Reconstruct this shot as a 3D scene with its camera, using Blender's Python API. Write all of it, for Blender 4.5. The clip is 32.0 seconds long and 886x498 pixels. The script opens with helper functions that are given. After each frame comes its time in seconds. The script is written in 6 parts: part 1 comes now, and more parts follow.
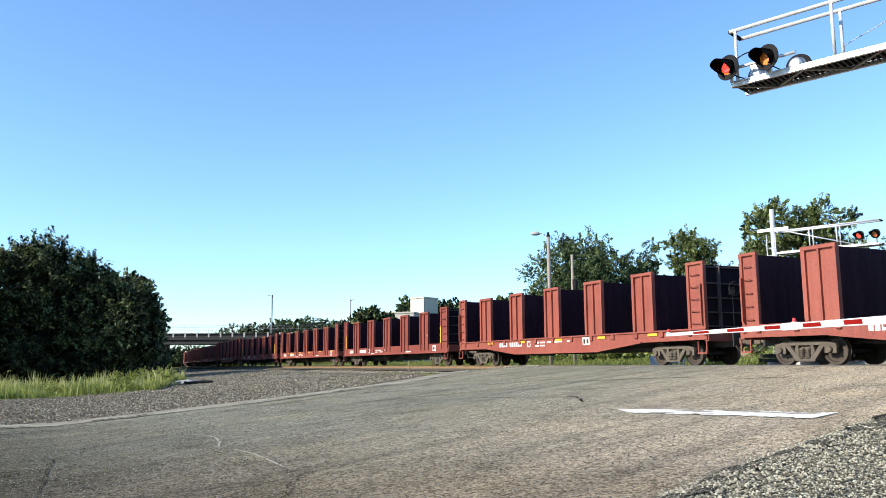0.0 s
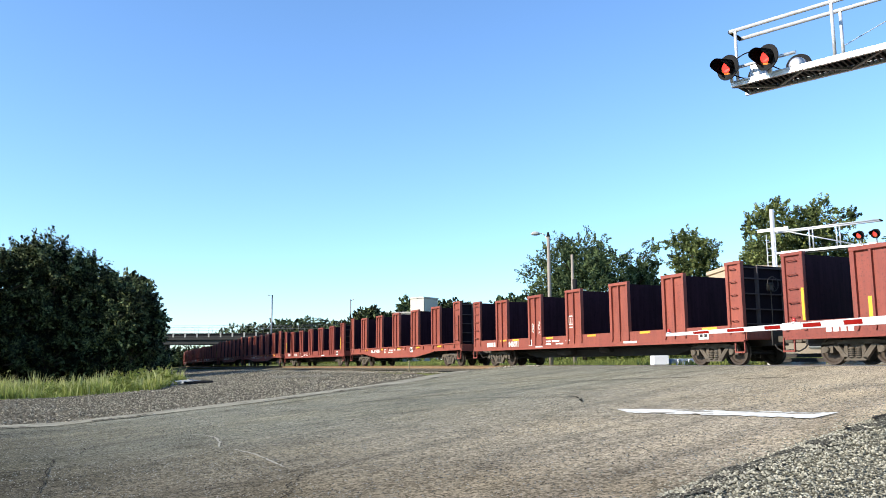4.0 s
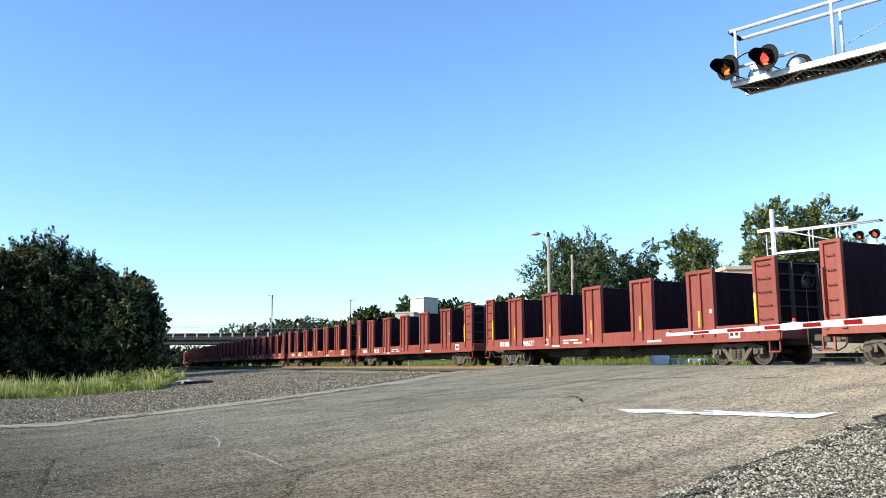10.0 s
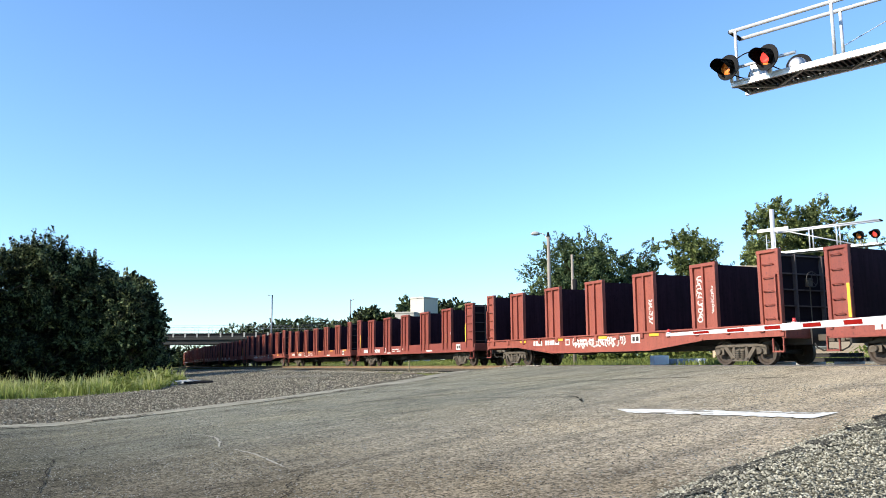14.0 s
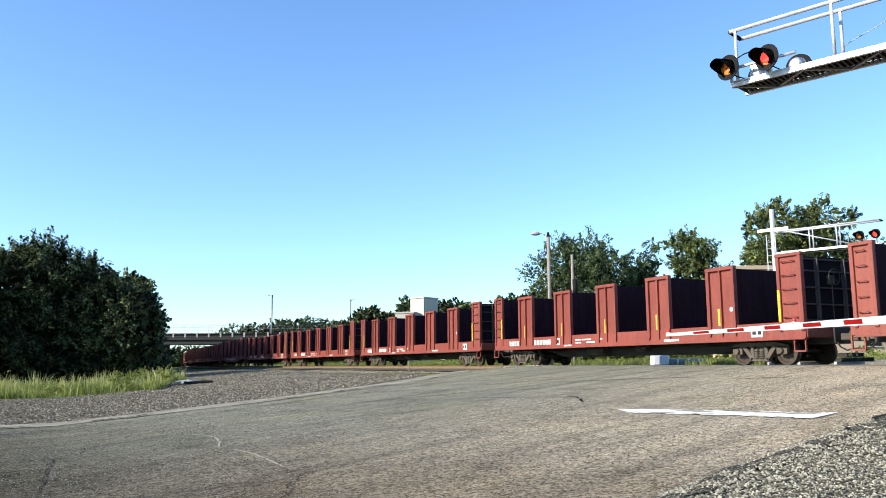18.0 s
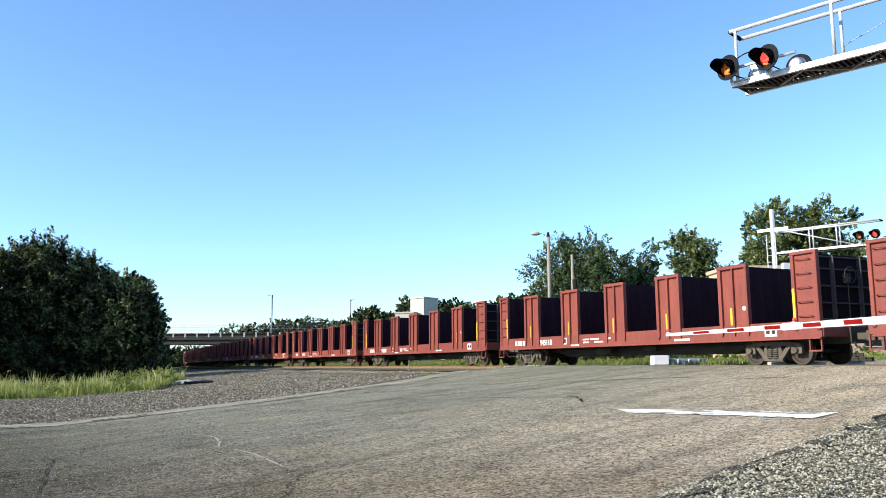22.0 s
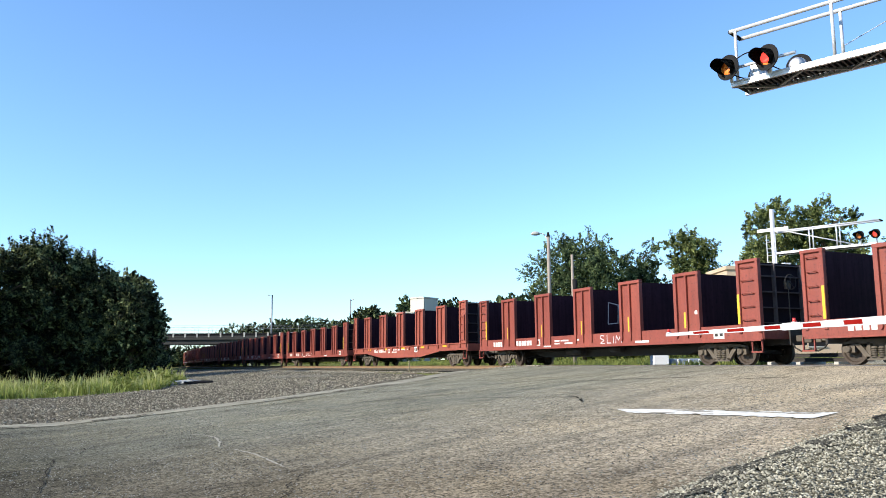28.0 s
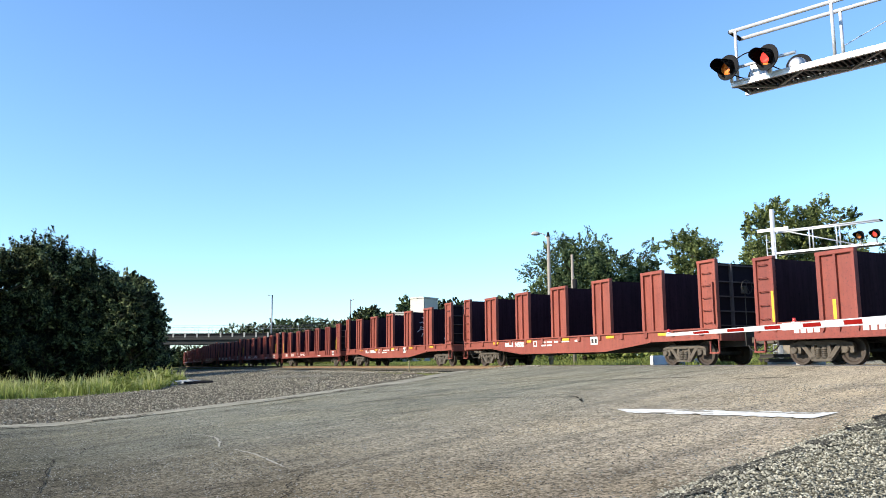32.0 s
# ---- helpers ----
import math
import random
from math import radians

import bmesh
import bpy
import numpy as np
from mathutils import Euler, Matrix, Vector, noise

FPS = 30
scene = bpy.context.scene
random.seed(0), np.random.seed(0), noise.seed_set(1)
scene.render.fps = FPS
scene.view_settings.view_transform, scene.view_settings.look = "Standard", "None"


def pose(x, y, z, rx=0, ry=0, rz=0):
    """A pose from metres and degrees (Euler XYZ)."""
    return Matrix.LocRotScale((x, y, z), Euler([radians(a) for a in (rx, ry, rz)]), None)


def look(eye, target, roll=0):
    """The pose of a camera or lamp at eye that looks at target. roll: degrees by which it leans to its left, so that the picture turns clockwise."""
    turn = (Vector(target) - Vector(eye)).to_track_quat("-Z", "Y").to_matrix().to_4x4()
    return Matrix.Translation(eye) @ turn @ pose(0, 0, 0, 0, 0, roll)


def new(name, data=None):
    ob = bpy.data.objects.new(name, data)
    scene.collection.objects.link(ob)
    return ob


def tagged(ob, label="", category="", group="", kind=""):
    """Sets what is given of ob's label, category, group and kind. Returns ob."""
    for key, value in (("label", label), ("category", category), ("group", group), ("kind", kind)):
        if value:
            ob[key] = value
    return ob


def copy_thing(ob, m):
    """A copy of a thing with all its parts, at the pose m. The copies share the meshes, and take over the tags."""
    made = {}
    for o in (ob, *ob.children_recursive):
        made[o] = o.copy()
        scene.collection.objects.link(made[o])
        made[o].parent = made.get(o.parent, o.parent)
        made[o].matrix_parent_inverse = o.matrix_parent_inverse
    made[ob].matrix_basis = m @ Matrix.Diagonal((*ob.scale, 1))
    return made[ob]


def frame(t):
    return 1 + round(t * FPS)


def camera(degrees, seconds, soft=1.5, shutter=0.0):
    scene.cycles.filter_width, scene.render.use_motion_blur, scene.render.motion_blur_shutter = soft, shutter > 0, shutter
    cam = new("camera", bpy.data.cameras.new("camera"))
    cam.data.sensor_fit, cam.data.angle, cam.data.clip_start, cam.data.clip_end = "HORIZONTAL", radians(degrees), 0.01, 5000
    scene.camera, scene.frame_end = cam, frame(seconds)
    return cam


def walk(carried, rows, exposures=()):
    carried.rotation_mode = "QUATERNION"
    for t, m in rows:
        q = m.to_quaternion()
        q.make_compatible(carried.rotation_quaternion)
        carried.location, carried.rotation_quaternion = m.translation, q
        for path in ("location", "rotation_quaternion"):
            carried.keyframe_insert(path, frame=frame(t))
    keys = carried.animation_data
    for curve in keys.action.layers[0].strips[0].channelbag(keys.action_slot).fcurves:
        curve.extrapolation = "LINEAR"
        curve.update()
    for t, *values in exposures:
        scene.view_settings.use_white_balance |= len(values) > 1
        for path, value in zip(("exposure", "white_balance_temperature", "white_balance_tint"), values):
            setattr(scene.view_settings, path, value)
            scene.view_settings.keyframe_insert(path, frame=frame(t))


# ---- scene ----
# ---- camera: a still tripod beside the road ----
cam = camera(57.8, 32.0, soft=0.9)
EYE = (0.0, 0.0, 0.08)
STILL = pose(0, 0, EYE[2], 90 + 8.18, 0, 0) @ pose(0, 0, 0, 0, 0, -0.35)
walk(cam, [(0.0, STILL), (32.0, STILL)])

# ---- sun and sky ----
SUN_ELEVATION, SUN_AZIMUTH = 27.0, -113.0       # degrees above the horizon; degrees from +y towards +x
world = bpy.data.worlds.new("sky")
scene.world = world
world.use_nodes = True
wn, wl = world.node_tree.nodes, world.node_tree.links
sky = wn.new("ShaderNodeTexSky")
sky.sky_type = 'NISHITA'
sky.sun_disc = False
sky.sun_elevation = radians(SUN_ELEVATION)
sky.sun_rotation = radians(SUN_AZIMUTH)
sky.air_density, sky.dust_density, sky.ozone_density = 1.0, 0.2, 2.5
tint = wn.new("ShaderNodeMix")                # the clear, strongly blue sky of the day
tint.data_type, tint.blend_type = 'RGBA', 'MULTIPLY'
tint.inputs[0].default_value = 1.0
tint.inputs[7].default_value = (0.745, 0.925, 1.115, 1.0)
wl.new(sky.outputs["Color"], tint.inputs[6])
wl.new(tint.outputs[2], wn["Background"].inputs["Color"])
wn["Background"].inputs["Strength"].default_value = 0.147
sun_data = bpy.data.lights.new("sun", 'SUN')
sun_data.energy, sun_data.angle, sun_data.color = 4.9, radians(0.5), (1.0, 0.925, 0.80)
sun = new("sun", sun_data)
_a, _e = radians(SUN_AZIMUTH), radians(SUN_ELEVATION)
SUN_DIR = Vector((math.sin(_a) * math.cos(_e), math.cos(_a) * math.cos(_e), math.sin(_e)))
sun.matrix_world = look(SUN_DIR * 100, (0, 0, 0))
scene.view_settings.exposure = 0.83

# ---- the plan: the railway's line, the road's slope ----
TH = radians(25.0)
UX, UY = -math.sin(TH), math.cos(TH)          # along the straight track, away from the camera
NX, NY = math.cos(TH), math.sin(TH)           # across it, from the camera's side to the far side
QC = 21.0                                     # from the camera's foot to the track's middle
S_CURVE, K_CURVE, S_END = 85.0, 0.0009, 330.0


def line(s, q=0.0):
    """A point of the railway at s metres, q metres to its far side, and its heading."""
    if s <= S_CURVE:
        x, y, a = NX * QC + UX * s, NY * QC + UY * s, 0.0
    else:
        e = min(s, S_END) - S_CURVE
        a = e * K_CURVE
        f, w = math.sin(a) / K_CURVE, (1 - math.cos(a)) / K_CURVE
        if s > S_END:
            f += (s - S_END) * math.cos(a)
            w += (s - S_END) * math.sin(a)
        x, y = NX * QC + UX * (S_CURVE + f) + NX * w, NY * QC + UY * (S_CURVE + f) + NY * w
    h = TH - a
    return x + math.cos(h) * q, y + math.sin(h) * q, h


def smooth(a, b, x):
    t = min(1.0, max(0.0, (x - a) / (b - a)))
    return t * t * (3 - 2 * t)


def gz(x, y):
    """The height of the land: it climbs to the crossing, lies level over the tracks and rises again beyond."""
    q, s = NX * x + NY * y, UX * x + UY * y
    if s > S_CURVE:                           # the land goes along with the curve
        e = min(s, S_END) - S_CURVE
        q -= K_CURVE * e * e / 2 + max(0.0, s - S_END) * K_CURVE * e
    if q < 0:
        z = -1.35 - 0.006 * min(-q, 60.0)
    elif q < 18.3:
        z = -1.35 + 1.32 / 18.3 * q
    elif q < 30:
        z = -0.03
    else:
        z = -0.03 + 0.026 * (min(q, 130.0) - 30)
    if s > 31 and 13.5 < q < 30:              # lower beside the open track, past the crossing
        z -= 0.30 * smooth(31, 37, s) * smooth(13.5, 18, q) * (1 - smooth(24.5, 30, q))
    return z


ROAD = (0.68, 0.733)                          # the road's heading
ARM = (0.72, -0.694)                          # across the road, to its near side

# ---- materials ----


def shader(name, rough=0.8, metallic=0.0):
    m = bpy.data.materials.new(name)
    m.use_nodes = True
    b = m.node_tree.nodes["Principled BSDF"]
    b.inputs["Roughness"].default_value = rough
    b.inputs["Metallic"].default_value = metallic
    return m, m.node_tree.nodes, m.node_tree.links, b


def rgb(c):
    return (c[0], c[1], c[2], 1.0)


def coords(n):
    return n.new("ShaderNodeTexCoord").outputs["Object"]


def noise_tex(n, l, vec, scale, detail=4.0, rough=0.6):
    t = n.new("ShaderNodeTexNoise")
    t.inputs["Scale"].default_value, t.inputs["Detail"].default_value, t.inputs["Roughness"].default_value = scale, detail, rough
    l.new(vec, t.inputs["Vector"])
    return t.outputs["Fac"]


def ramp(n, l, fac, lo, hi, c0=(0, 0, 0), c1=(1, 1, 1)):
    r = n.new("ShaderNodeValToRGB")
    e = r.color_ramp.elements
    e[0].position, e[1].position = lo, hi
    e[0].color, e[1].color = rgb(c0), rgb(c1)
    l.new(fac, r.inputs["Fac"])
    return r.outputs["Color"]


def mix(n, l, fac, a, b, how='MIX'):
    m = n.new("ShaderNodeMix")
    m.data_type, m.blend_type = 'RGBA', how
    for sock, val in ((m.inputs[0], fac), (m.inputs[6], a), (m.inputs[7], b)):
        if isinstance(val, bpy.types.NodeSocket):
            l.new(val, sock)
        elif isinstance(val, (int, float)):
            sock.default_value = val
        else:
            sock.default_value = rgb(val)
    return m.outputs[2]


def bump(n, l, b, height, strength, distance=0.02):
    k = n.new("ShaderNodeBump")
    k.inputs["Strength"].default_value, k.inputs["Distance"].default_value = strength, distance
    l.new(height, k.inputs["Height"])
    l.new(k.outputs["Normal"], b.inputs["Normal"])


def worn(name, base, other, stain, coarse=1.2, fine=25.0, rough=0.7, metallic=0.0, relief=0.25, amount=0.5, vary=0.0, streak=0.0):
    """Paint, concrete or metal with a soft second tone, stains and fine relief."""
    m, n, l, b = shader(name, rough, metallic)
    v = coords(n)
    c = mix(n, l, ramp(n, l, noise_tex(n, l, v, coarse), 0.35, 0.7), base, other)
    c = mix(n, l, ramp(n, l, noise_tex(n, l, v, fine, 6.0), 0.55, 0.72), c, stain)
    if amount < 1.0:
        c = mix(n, l, amount, mix(n, l, 0.5, base, other), c)
    if streak:
        mp = n.new("ShaderNodeMapping")
        mp.inputs["Scale"].default_value = (7.0, 7.0, 0.5)
        l.new(v, mp.inputs["Vector"])
        c = mix(n, l, 1.0, c, ramp(n, l, noise_tex(n, l, mp.outputs[0], 1.0, 5.0, 0.7), 0.36, 0.62, (1 - streak, 1 - streak, 1 - streak), (1, 1, 1)), 'MULTIPLY')
    if vary:
        info = n.new("ShaderNodeObjectInfo").outputs["Random"]
        dark = tuple(x * (1 - vary) for x in (1, 1, 1))
        c = mix(n, l, 1.0, c, ramp(n, l, info, 0.0, 1.0, dark, (1, 1, 1)), 'MULTIPLY')
    l.new(c, b.inputs["Base Color"])
    bump(n, l, b, noise_tex(n, l, v, fine * 1.6, 5.0), relief, 0.01)
    return m


def glow(name, colour, strength):
    m, n, l, b = shader(name, 0.3)
    b.inputs["Base Color"].default_value = rgb(colour)
    b.inputs["Emission Color"].default_value = rgb(colour)
    b.inputs["Emission Strength"].default_value = strength
    return m


def cells(n, l, vec, scale):
    """A random grey for each small stone."""
    vo = n.new("ShaderNodeTexVoronoi")
    vo.inputs["Scale"].default_value = scale
    l.new(vec, vo.inputs["Vector"])
    gray = n.new("ShaderNodeSeparateColor")
    l.new(vo.outputs["Color"], gray.inputs["Color"])
    return gray.outputs[0], vo.outputs["Distance"]


def asphalt_material():
    """Old asphalt with bare aggregate, a brown worn film, oil-dark patches and paler wheel paths."""
    m, n, l, b = shader("worn asphalt", 0.85)
    v = coords(n)
    small, dist = cells(n, l, v, 46.0)
    big, _ = cells(n, l, v, 17.0)
    c = ramp(n, l, small, 0.25, 0.85, (0.088, 0.084, 0.068), (0.36, 0.337, 0.277))
    c = mix(n, l, 0.25, c, ramp(n, l, big, 0.25, 0.8, (0.088, 0.084, 0.068), (0.37, 0.345, 0.281)))
    # the lanes by the near shoulder are warmer and paler, those by the far edge greyer and darker
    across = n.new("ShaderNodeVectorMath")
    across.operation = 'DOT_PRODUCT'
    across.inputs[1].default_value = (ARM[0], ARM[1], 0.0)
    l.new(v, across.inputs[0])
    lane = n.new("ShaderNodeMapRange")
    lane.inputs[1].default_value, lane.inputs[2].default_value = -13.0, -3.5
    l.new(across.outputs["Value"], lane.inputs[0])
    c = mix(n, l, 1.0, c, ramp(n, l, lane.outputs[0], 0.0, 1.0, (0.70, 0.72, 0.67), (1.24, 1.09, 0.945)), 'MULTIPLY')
    # grazing-view brightening painted into the colour: dark at the slope's foot, pale towards the rails
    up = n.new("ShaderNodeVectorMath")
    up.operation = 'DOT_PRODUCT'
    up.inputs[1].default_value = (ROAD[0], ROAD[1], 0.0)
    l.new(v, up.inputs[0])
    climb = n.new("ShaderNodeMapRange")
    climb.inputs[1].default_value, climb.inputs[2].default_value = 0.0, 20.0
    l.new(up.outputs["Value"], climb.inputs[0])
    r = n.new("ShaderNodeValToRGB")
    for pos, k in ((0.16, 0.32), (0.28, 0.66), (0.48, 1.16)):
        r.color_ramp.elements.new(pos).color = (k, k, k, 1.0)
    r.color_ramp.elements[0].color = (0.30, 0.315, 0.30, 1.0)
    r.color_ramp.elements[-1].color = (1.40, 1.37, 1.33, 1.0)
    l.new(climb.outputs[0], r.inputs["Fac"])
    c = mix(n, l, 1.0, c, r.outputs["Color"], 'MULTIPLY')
    # tyre smears and worn streaks that follow the traffic
    along = n.new("ShaderNodeCombineXYZ")
    for src, k, sock in ((up, 0.10, 0), (across, 1.5, 1)):
        sc = n.new("ShaderNodeMath")
        sc.operation = 'MULTIPLY'
        sc.inputs[1].default_value = k
        l.new(src.outputs["Value"], sc.inputs[0])
        l.new(sc.outputs[0], along.inputs[sock])
    smear = noise_tex(n, l, along.outputs[0], 1.0, 7.0, 0.68)
    c = mix(n, l, 1.0, c, ramp(n, l, smear, 0.34, 0.52, (0.74, 0.75, 0.77), (1.12, 1.12, 1.12)), 'MULTIPLY')
    c = mix(n, l, 1.0, c, ramp(n, l, smear, 0.55, 0.74, (1.0, 1.0, 1.0), (1.22, 1.19, 1.12)), 'MULTIPLY')
    warm = ramp(n, l, noise_tex(n, l, v, 0.22, 6.0), 0.46, 0.66)
    c = mix(n, l, warm, c, mix(n, l, 1.0, c, (1.10, 1.06, 0.99), 'MULTIPLY'))
    c = mix(n, l, ramp(n, l, noise_tex(n, l, v, 0.8, 6.0), 0.52, 0.75), c, mix(n, l, 1.0, c, (0.6, 0.6, 0.6), 'MULTIPLY'))
    l.new(c, b.inputs["Base Color"])
    bump(n, l, b, small, 0.6, 0.012)
    return m


def stones_material(name, dark, light, scale, relief=0.8):
    m, n, l, b = shader(name, 0.9)
    v = coords(n)
    vo = n.new("ShaderNodeTexVoronoi")
    vo.inputs["Scale"].default_value = scale
    l.new(v, vo.inputs["Vector"])
    gray = n.new("ShaderNodeRGBToBW")
    l.new(vo.outputs["Color"], gray.inputs["Color"])
    c = ramp(n, l, gray.outputs["Val"], 0.25, 0.8, dark, light)
    # shade between the stones painted in: colour darkens away from each cell's middle
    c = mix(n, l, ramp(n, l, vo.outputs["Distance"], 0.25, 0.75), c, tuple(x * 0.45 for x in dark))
    c = mix(n, l, ramp(n, l, noise_tex(n, l, v, 0.5, 5.0), 0.4, 0.7), c, mix(n, l, 0.55, c, tuple(x * 0.6 + y * 0.2 for x, y in zip(dark, light))))
    l.new(c, b.inputs["Base Color"])
    inv = n.new("ShaderNodeMath")
    inv.operation = 'SUBTRACT'
    inv.inputs[0].default_value = 1.0
    l.new(vo.outputs["Distance"], inv.inputs[1])
    bump(n, l, b, inv.outputs[0], relief, 0.03)
    return m


def leaf_material(name, a, bcol, c2, thin=0.3, few=0.0):
    m, n, l, b = shader(name, 0.6)
    g = n.new("ShaderNodeNewGeometry").outputs["Random Per Island"]
    c = ramp(n, l, g, few, 1.0, a, bcol)
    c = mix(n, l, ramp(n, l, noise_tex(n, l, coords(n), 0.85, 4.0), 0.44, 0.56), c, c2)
    l.new(c, b.inputs["Base Color"])
    b.inputs["Specular IOR Level"].default_value = 0.05
    tr = n.new("ShaderNodeBsdfTranslucent")
    l.new(c, tr.inputs["Color"])
    mx = n.new("ShaderNodeMixShader")
    mx.inputs[0].default_value = thin
    l.new(b.outputs[0], mx.inputs[1])
    l.new(tr.outputs[0], mx.inputs[2])
    l.new(mx.outputs[0], n["Material Output"].inputs["Surface"])
    return m


RED = worn("oxide red paint", (0.205, 0.039, 0.025), (0.252, 0.056, 0.035), (0.068, 0.0208, 0.0168), 0.9, 14.0, 0.6, 0.0, 0.15, 0.85, 0.16, 0.2)
RED_B = worn("faded red paint", (0.242, 0.053, 0.033), (0.292, 0.074, 0.045), (0.108, 0.028, 0.02), 0.9, 14.0, 0.6, 0.0, 0.15, 0.85, 0.14, 0.2)
# cross walls and deck: their shade is painted into this near-black red
PANEL = worn("red sheet with shade painted in", (0.029, 0.0135, 0.021), (0.041, 0.0175, 0.027), (0.016, 0.0095, 0.0155), 0.7, 9.0, 0.55, 0.0, 0.35, 0.9, 0.2, 0.35)
BLACKISH = worn("grimy black steel", (0.0235, 0.021, 0.0193), (0.042, 0.0361, 0.0311), (0.0756, 0.0588, 0.042), 2.0, 22.0, 0.7, 0.3, 0.3)
BOGIE = worn("dusty brown cast steel", (0.0504, 0.0412, 0.0319), (0.1428, 0.1159, 0.0857), (0.021, 0.0168, 0.0143), 3.5, 14.0, 0.8, 0.2, 0.35)
WHEEL = worn("brown wheel steel", (0.0521, 0.0386, 0.0302), (0.084, 0.0638, 0.0487), (0.0252, 0.0202, 0.0168), 4.0, 25.0, 0.6, 0.5, 0.2)
TREAD = worn("polished rail steel", (0.378, 0.3528, 0.3192), (0.462, 0.42, 0.378), (0.252, 0.21, 0.168), 3.0, 30.0, 0.35, 0.9, 0.05)
RUST = worn("rusty rail side", (0.168, 0.1134, 0.0672), (0.2352, 0.1596, 0.0966), (0.0924, 0.0588, 0.0378), 2.0, 25.0, 0.85, 0.1, 0.3)
TIEWOOD = worn("weathered tie wood", (0.168, 0.1344, 0.1008), (0.2352, 0.1932, 0.1428), (0.0756, 0.0588, 0.0462), 2.0, 18.0, 0.9, 0.0, 0.5)
YELLOW = worn("yellow reflective tape", (0.5544, 0.336, 0.0168), (0.6216, 0.3948, 0.0252), (0.3528, 0.1932, 0.0252), 2.0, 9.0, 0.6, 0.0, 0.05, 0.6)
AMBER = worn("amber reflector", (0.714, 0.3024, 0.0252), (0.756, 0.378, 0.042), (0.42, 0.168, 0.0252), 3.0, 20.0, 0.4, 0.0, 0.05, 0.6)
WHITE = worn("white stencil paint", (0.544, 0.5015, 0.4675), (0.629, 0.595, 0.561), (0.306, 0.187, 0.1615), 5.0, 22.0, 0.6, 0.0, 0.05, 0.8)
STOPWHITE = worn("worn road paint", (0.588, 0.5712, 0.5124), (0.672, 0.6552, 0.6048), (0.2184, 0.2016, 0.1512), 2.5, 7.0, 0.75, 0.0, 0.3, 0.9)
CHALK = worn("chalk white spray", (0.462, 0.4368, 0.462), (0.546, 0.5208, 0.5376), (0.336, 0.294, 0.3024), 4.0, 16.0, 0.8, 0.0, 0.05, 0.8)
ALU = worn("brushed aluminium", (0.544, 0.544, 0.5525), (0.612, 0.612, 0.6205), (0.391, 0.391, 0.408), 2.0, 18.0, 0.42, 0.35, 0.06, 0.7)
GRATE = worn("galvanised grating", (0.1848, 0.1932, 0.2016), (0.252, 0.2604, 0.2688), (0.1176, 0.1176, 0.126), 4.0, 30.0, 0.55, 0.6, 0.3)
SIGNALBLACK = worn("matt black signal paint", (0.0151, 0.0151, 0.016), (0.0252, 0.0252, 0.026), (0.042, 0.042, 0.042), 3.0, 25.0, 0.6, 0.0, 0.1)
GATEWHITE = worn("white gate sheeting", (0.3528, 0.3669, 0.374), (0.4657, 0.4728, 0.4728), (0.254, 0.2681, 0.2681), 2.0, 9.0, 0.6, 0.0, 0.03, 0.7)
GATERED = worn("red gate sheeting", (0.17, 0.008, 0.007), (0.2, 0.011, 0.009), (0.11, 0.009, 0.008), 2.0, 12.0, 0.7, 0.0, 0.03, 0.7)
LENS = worn("red moulded lens", (0.85, 0.19, 0.035), (0.92, 0.28, 0.055), (0.65, 0.1, 0.02), 20.0, 60.0, 0.35, 0.0, 0.1, 0.7)
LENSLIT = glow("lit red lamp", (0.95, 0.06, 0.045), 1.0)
LAMPRED = glow("small red lamp", (0.42, 0.03, 0.025), 0.12)
CONCRETE = worn("pale concrete", (0.3528, 0.3444, 0.3192), (0.42, 0.4116, 0.378), (0.2268, 0.2184, 0.2016), 0.8, 9.0, 0.85, 0.0, 0.35)
BRIDGECON = worn("dark bridge concrete", (0.0462, 0.0445, 0.042), (0.0672, 0.0647, 0.0605), (0.0336, 0.0319, 0.0294), 0.4, 5.0, 0.85, 0.0, 0.3)
STUCCO = worn("cream painted wall", (0.4041, 0.3824, 0.3247), (0.4474, 0.4257, 0.368), (0.3175, 0.3031, 0.2598), 0.3, 3.0, 0.8, 0.0, 0.1)
TANBRICK = worn("tan brick wall", (0.42, 0.3108, 0.21), (0.4872, 0.378, 0.2688), (0.3024, 0.2016, 0.1344), 0.8, 8.0, 0.85, 0.0, 0.3)
POLEWOOD = worn("grey pole wood", (0.2184, 0.1848, 0.1512), (0.2856, 0.2436, 0.2016), (0.1344, 0.1092, 0.0924), 1.5, 14.0, 0.85, 0.0, 0.3)
BARK = worn("dark bark", (0.084, 0.0672, 0.0504), (0.126, 0.1008, 0.0756), (0.042, 0.0336, 0.0252), 2.0, 14.0, 0.95, 0.0, 0.6)
CRACK = worn("crack tar", (0.0252, 0.0235, 0.021), (0.042, 0.0386, 0.0336), (0.0252, 0.0252, 0.0252), 4.0, 20.0, 0.8, 0.0, 0.2)
SEAL = worn("grey crack filler", (0.26, 0.245, 0.2), (0.32, 0.3, 0.25), (0.168, 0.1596, 0.1344), 4.0, 20.0, 0.8, 0.0, 0.2)
CABINET = worn("white cabinet paint", (0.6552, 0.6636, 0.672), (0.6888, 0.6972, 0.7056), (0.504, 0.504, 0.504), 1.0, 10.0, 0.5, 0.0, 0.05)
ASPHALT = asphalt_material()
GRAVEL = stones_material("pale gravel", (0.126, 0.1159, 0.084), (0.3864, 0.3612, 0.273), 34.0)
BALLAST = stones_material("grey ballast", (0.0889, 0.0782, 0.0586), (0.3288, 0.295, 0.2222), 14.0, 1.0)


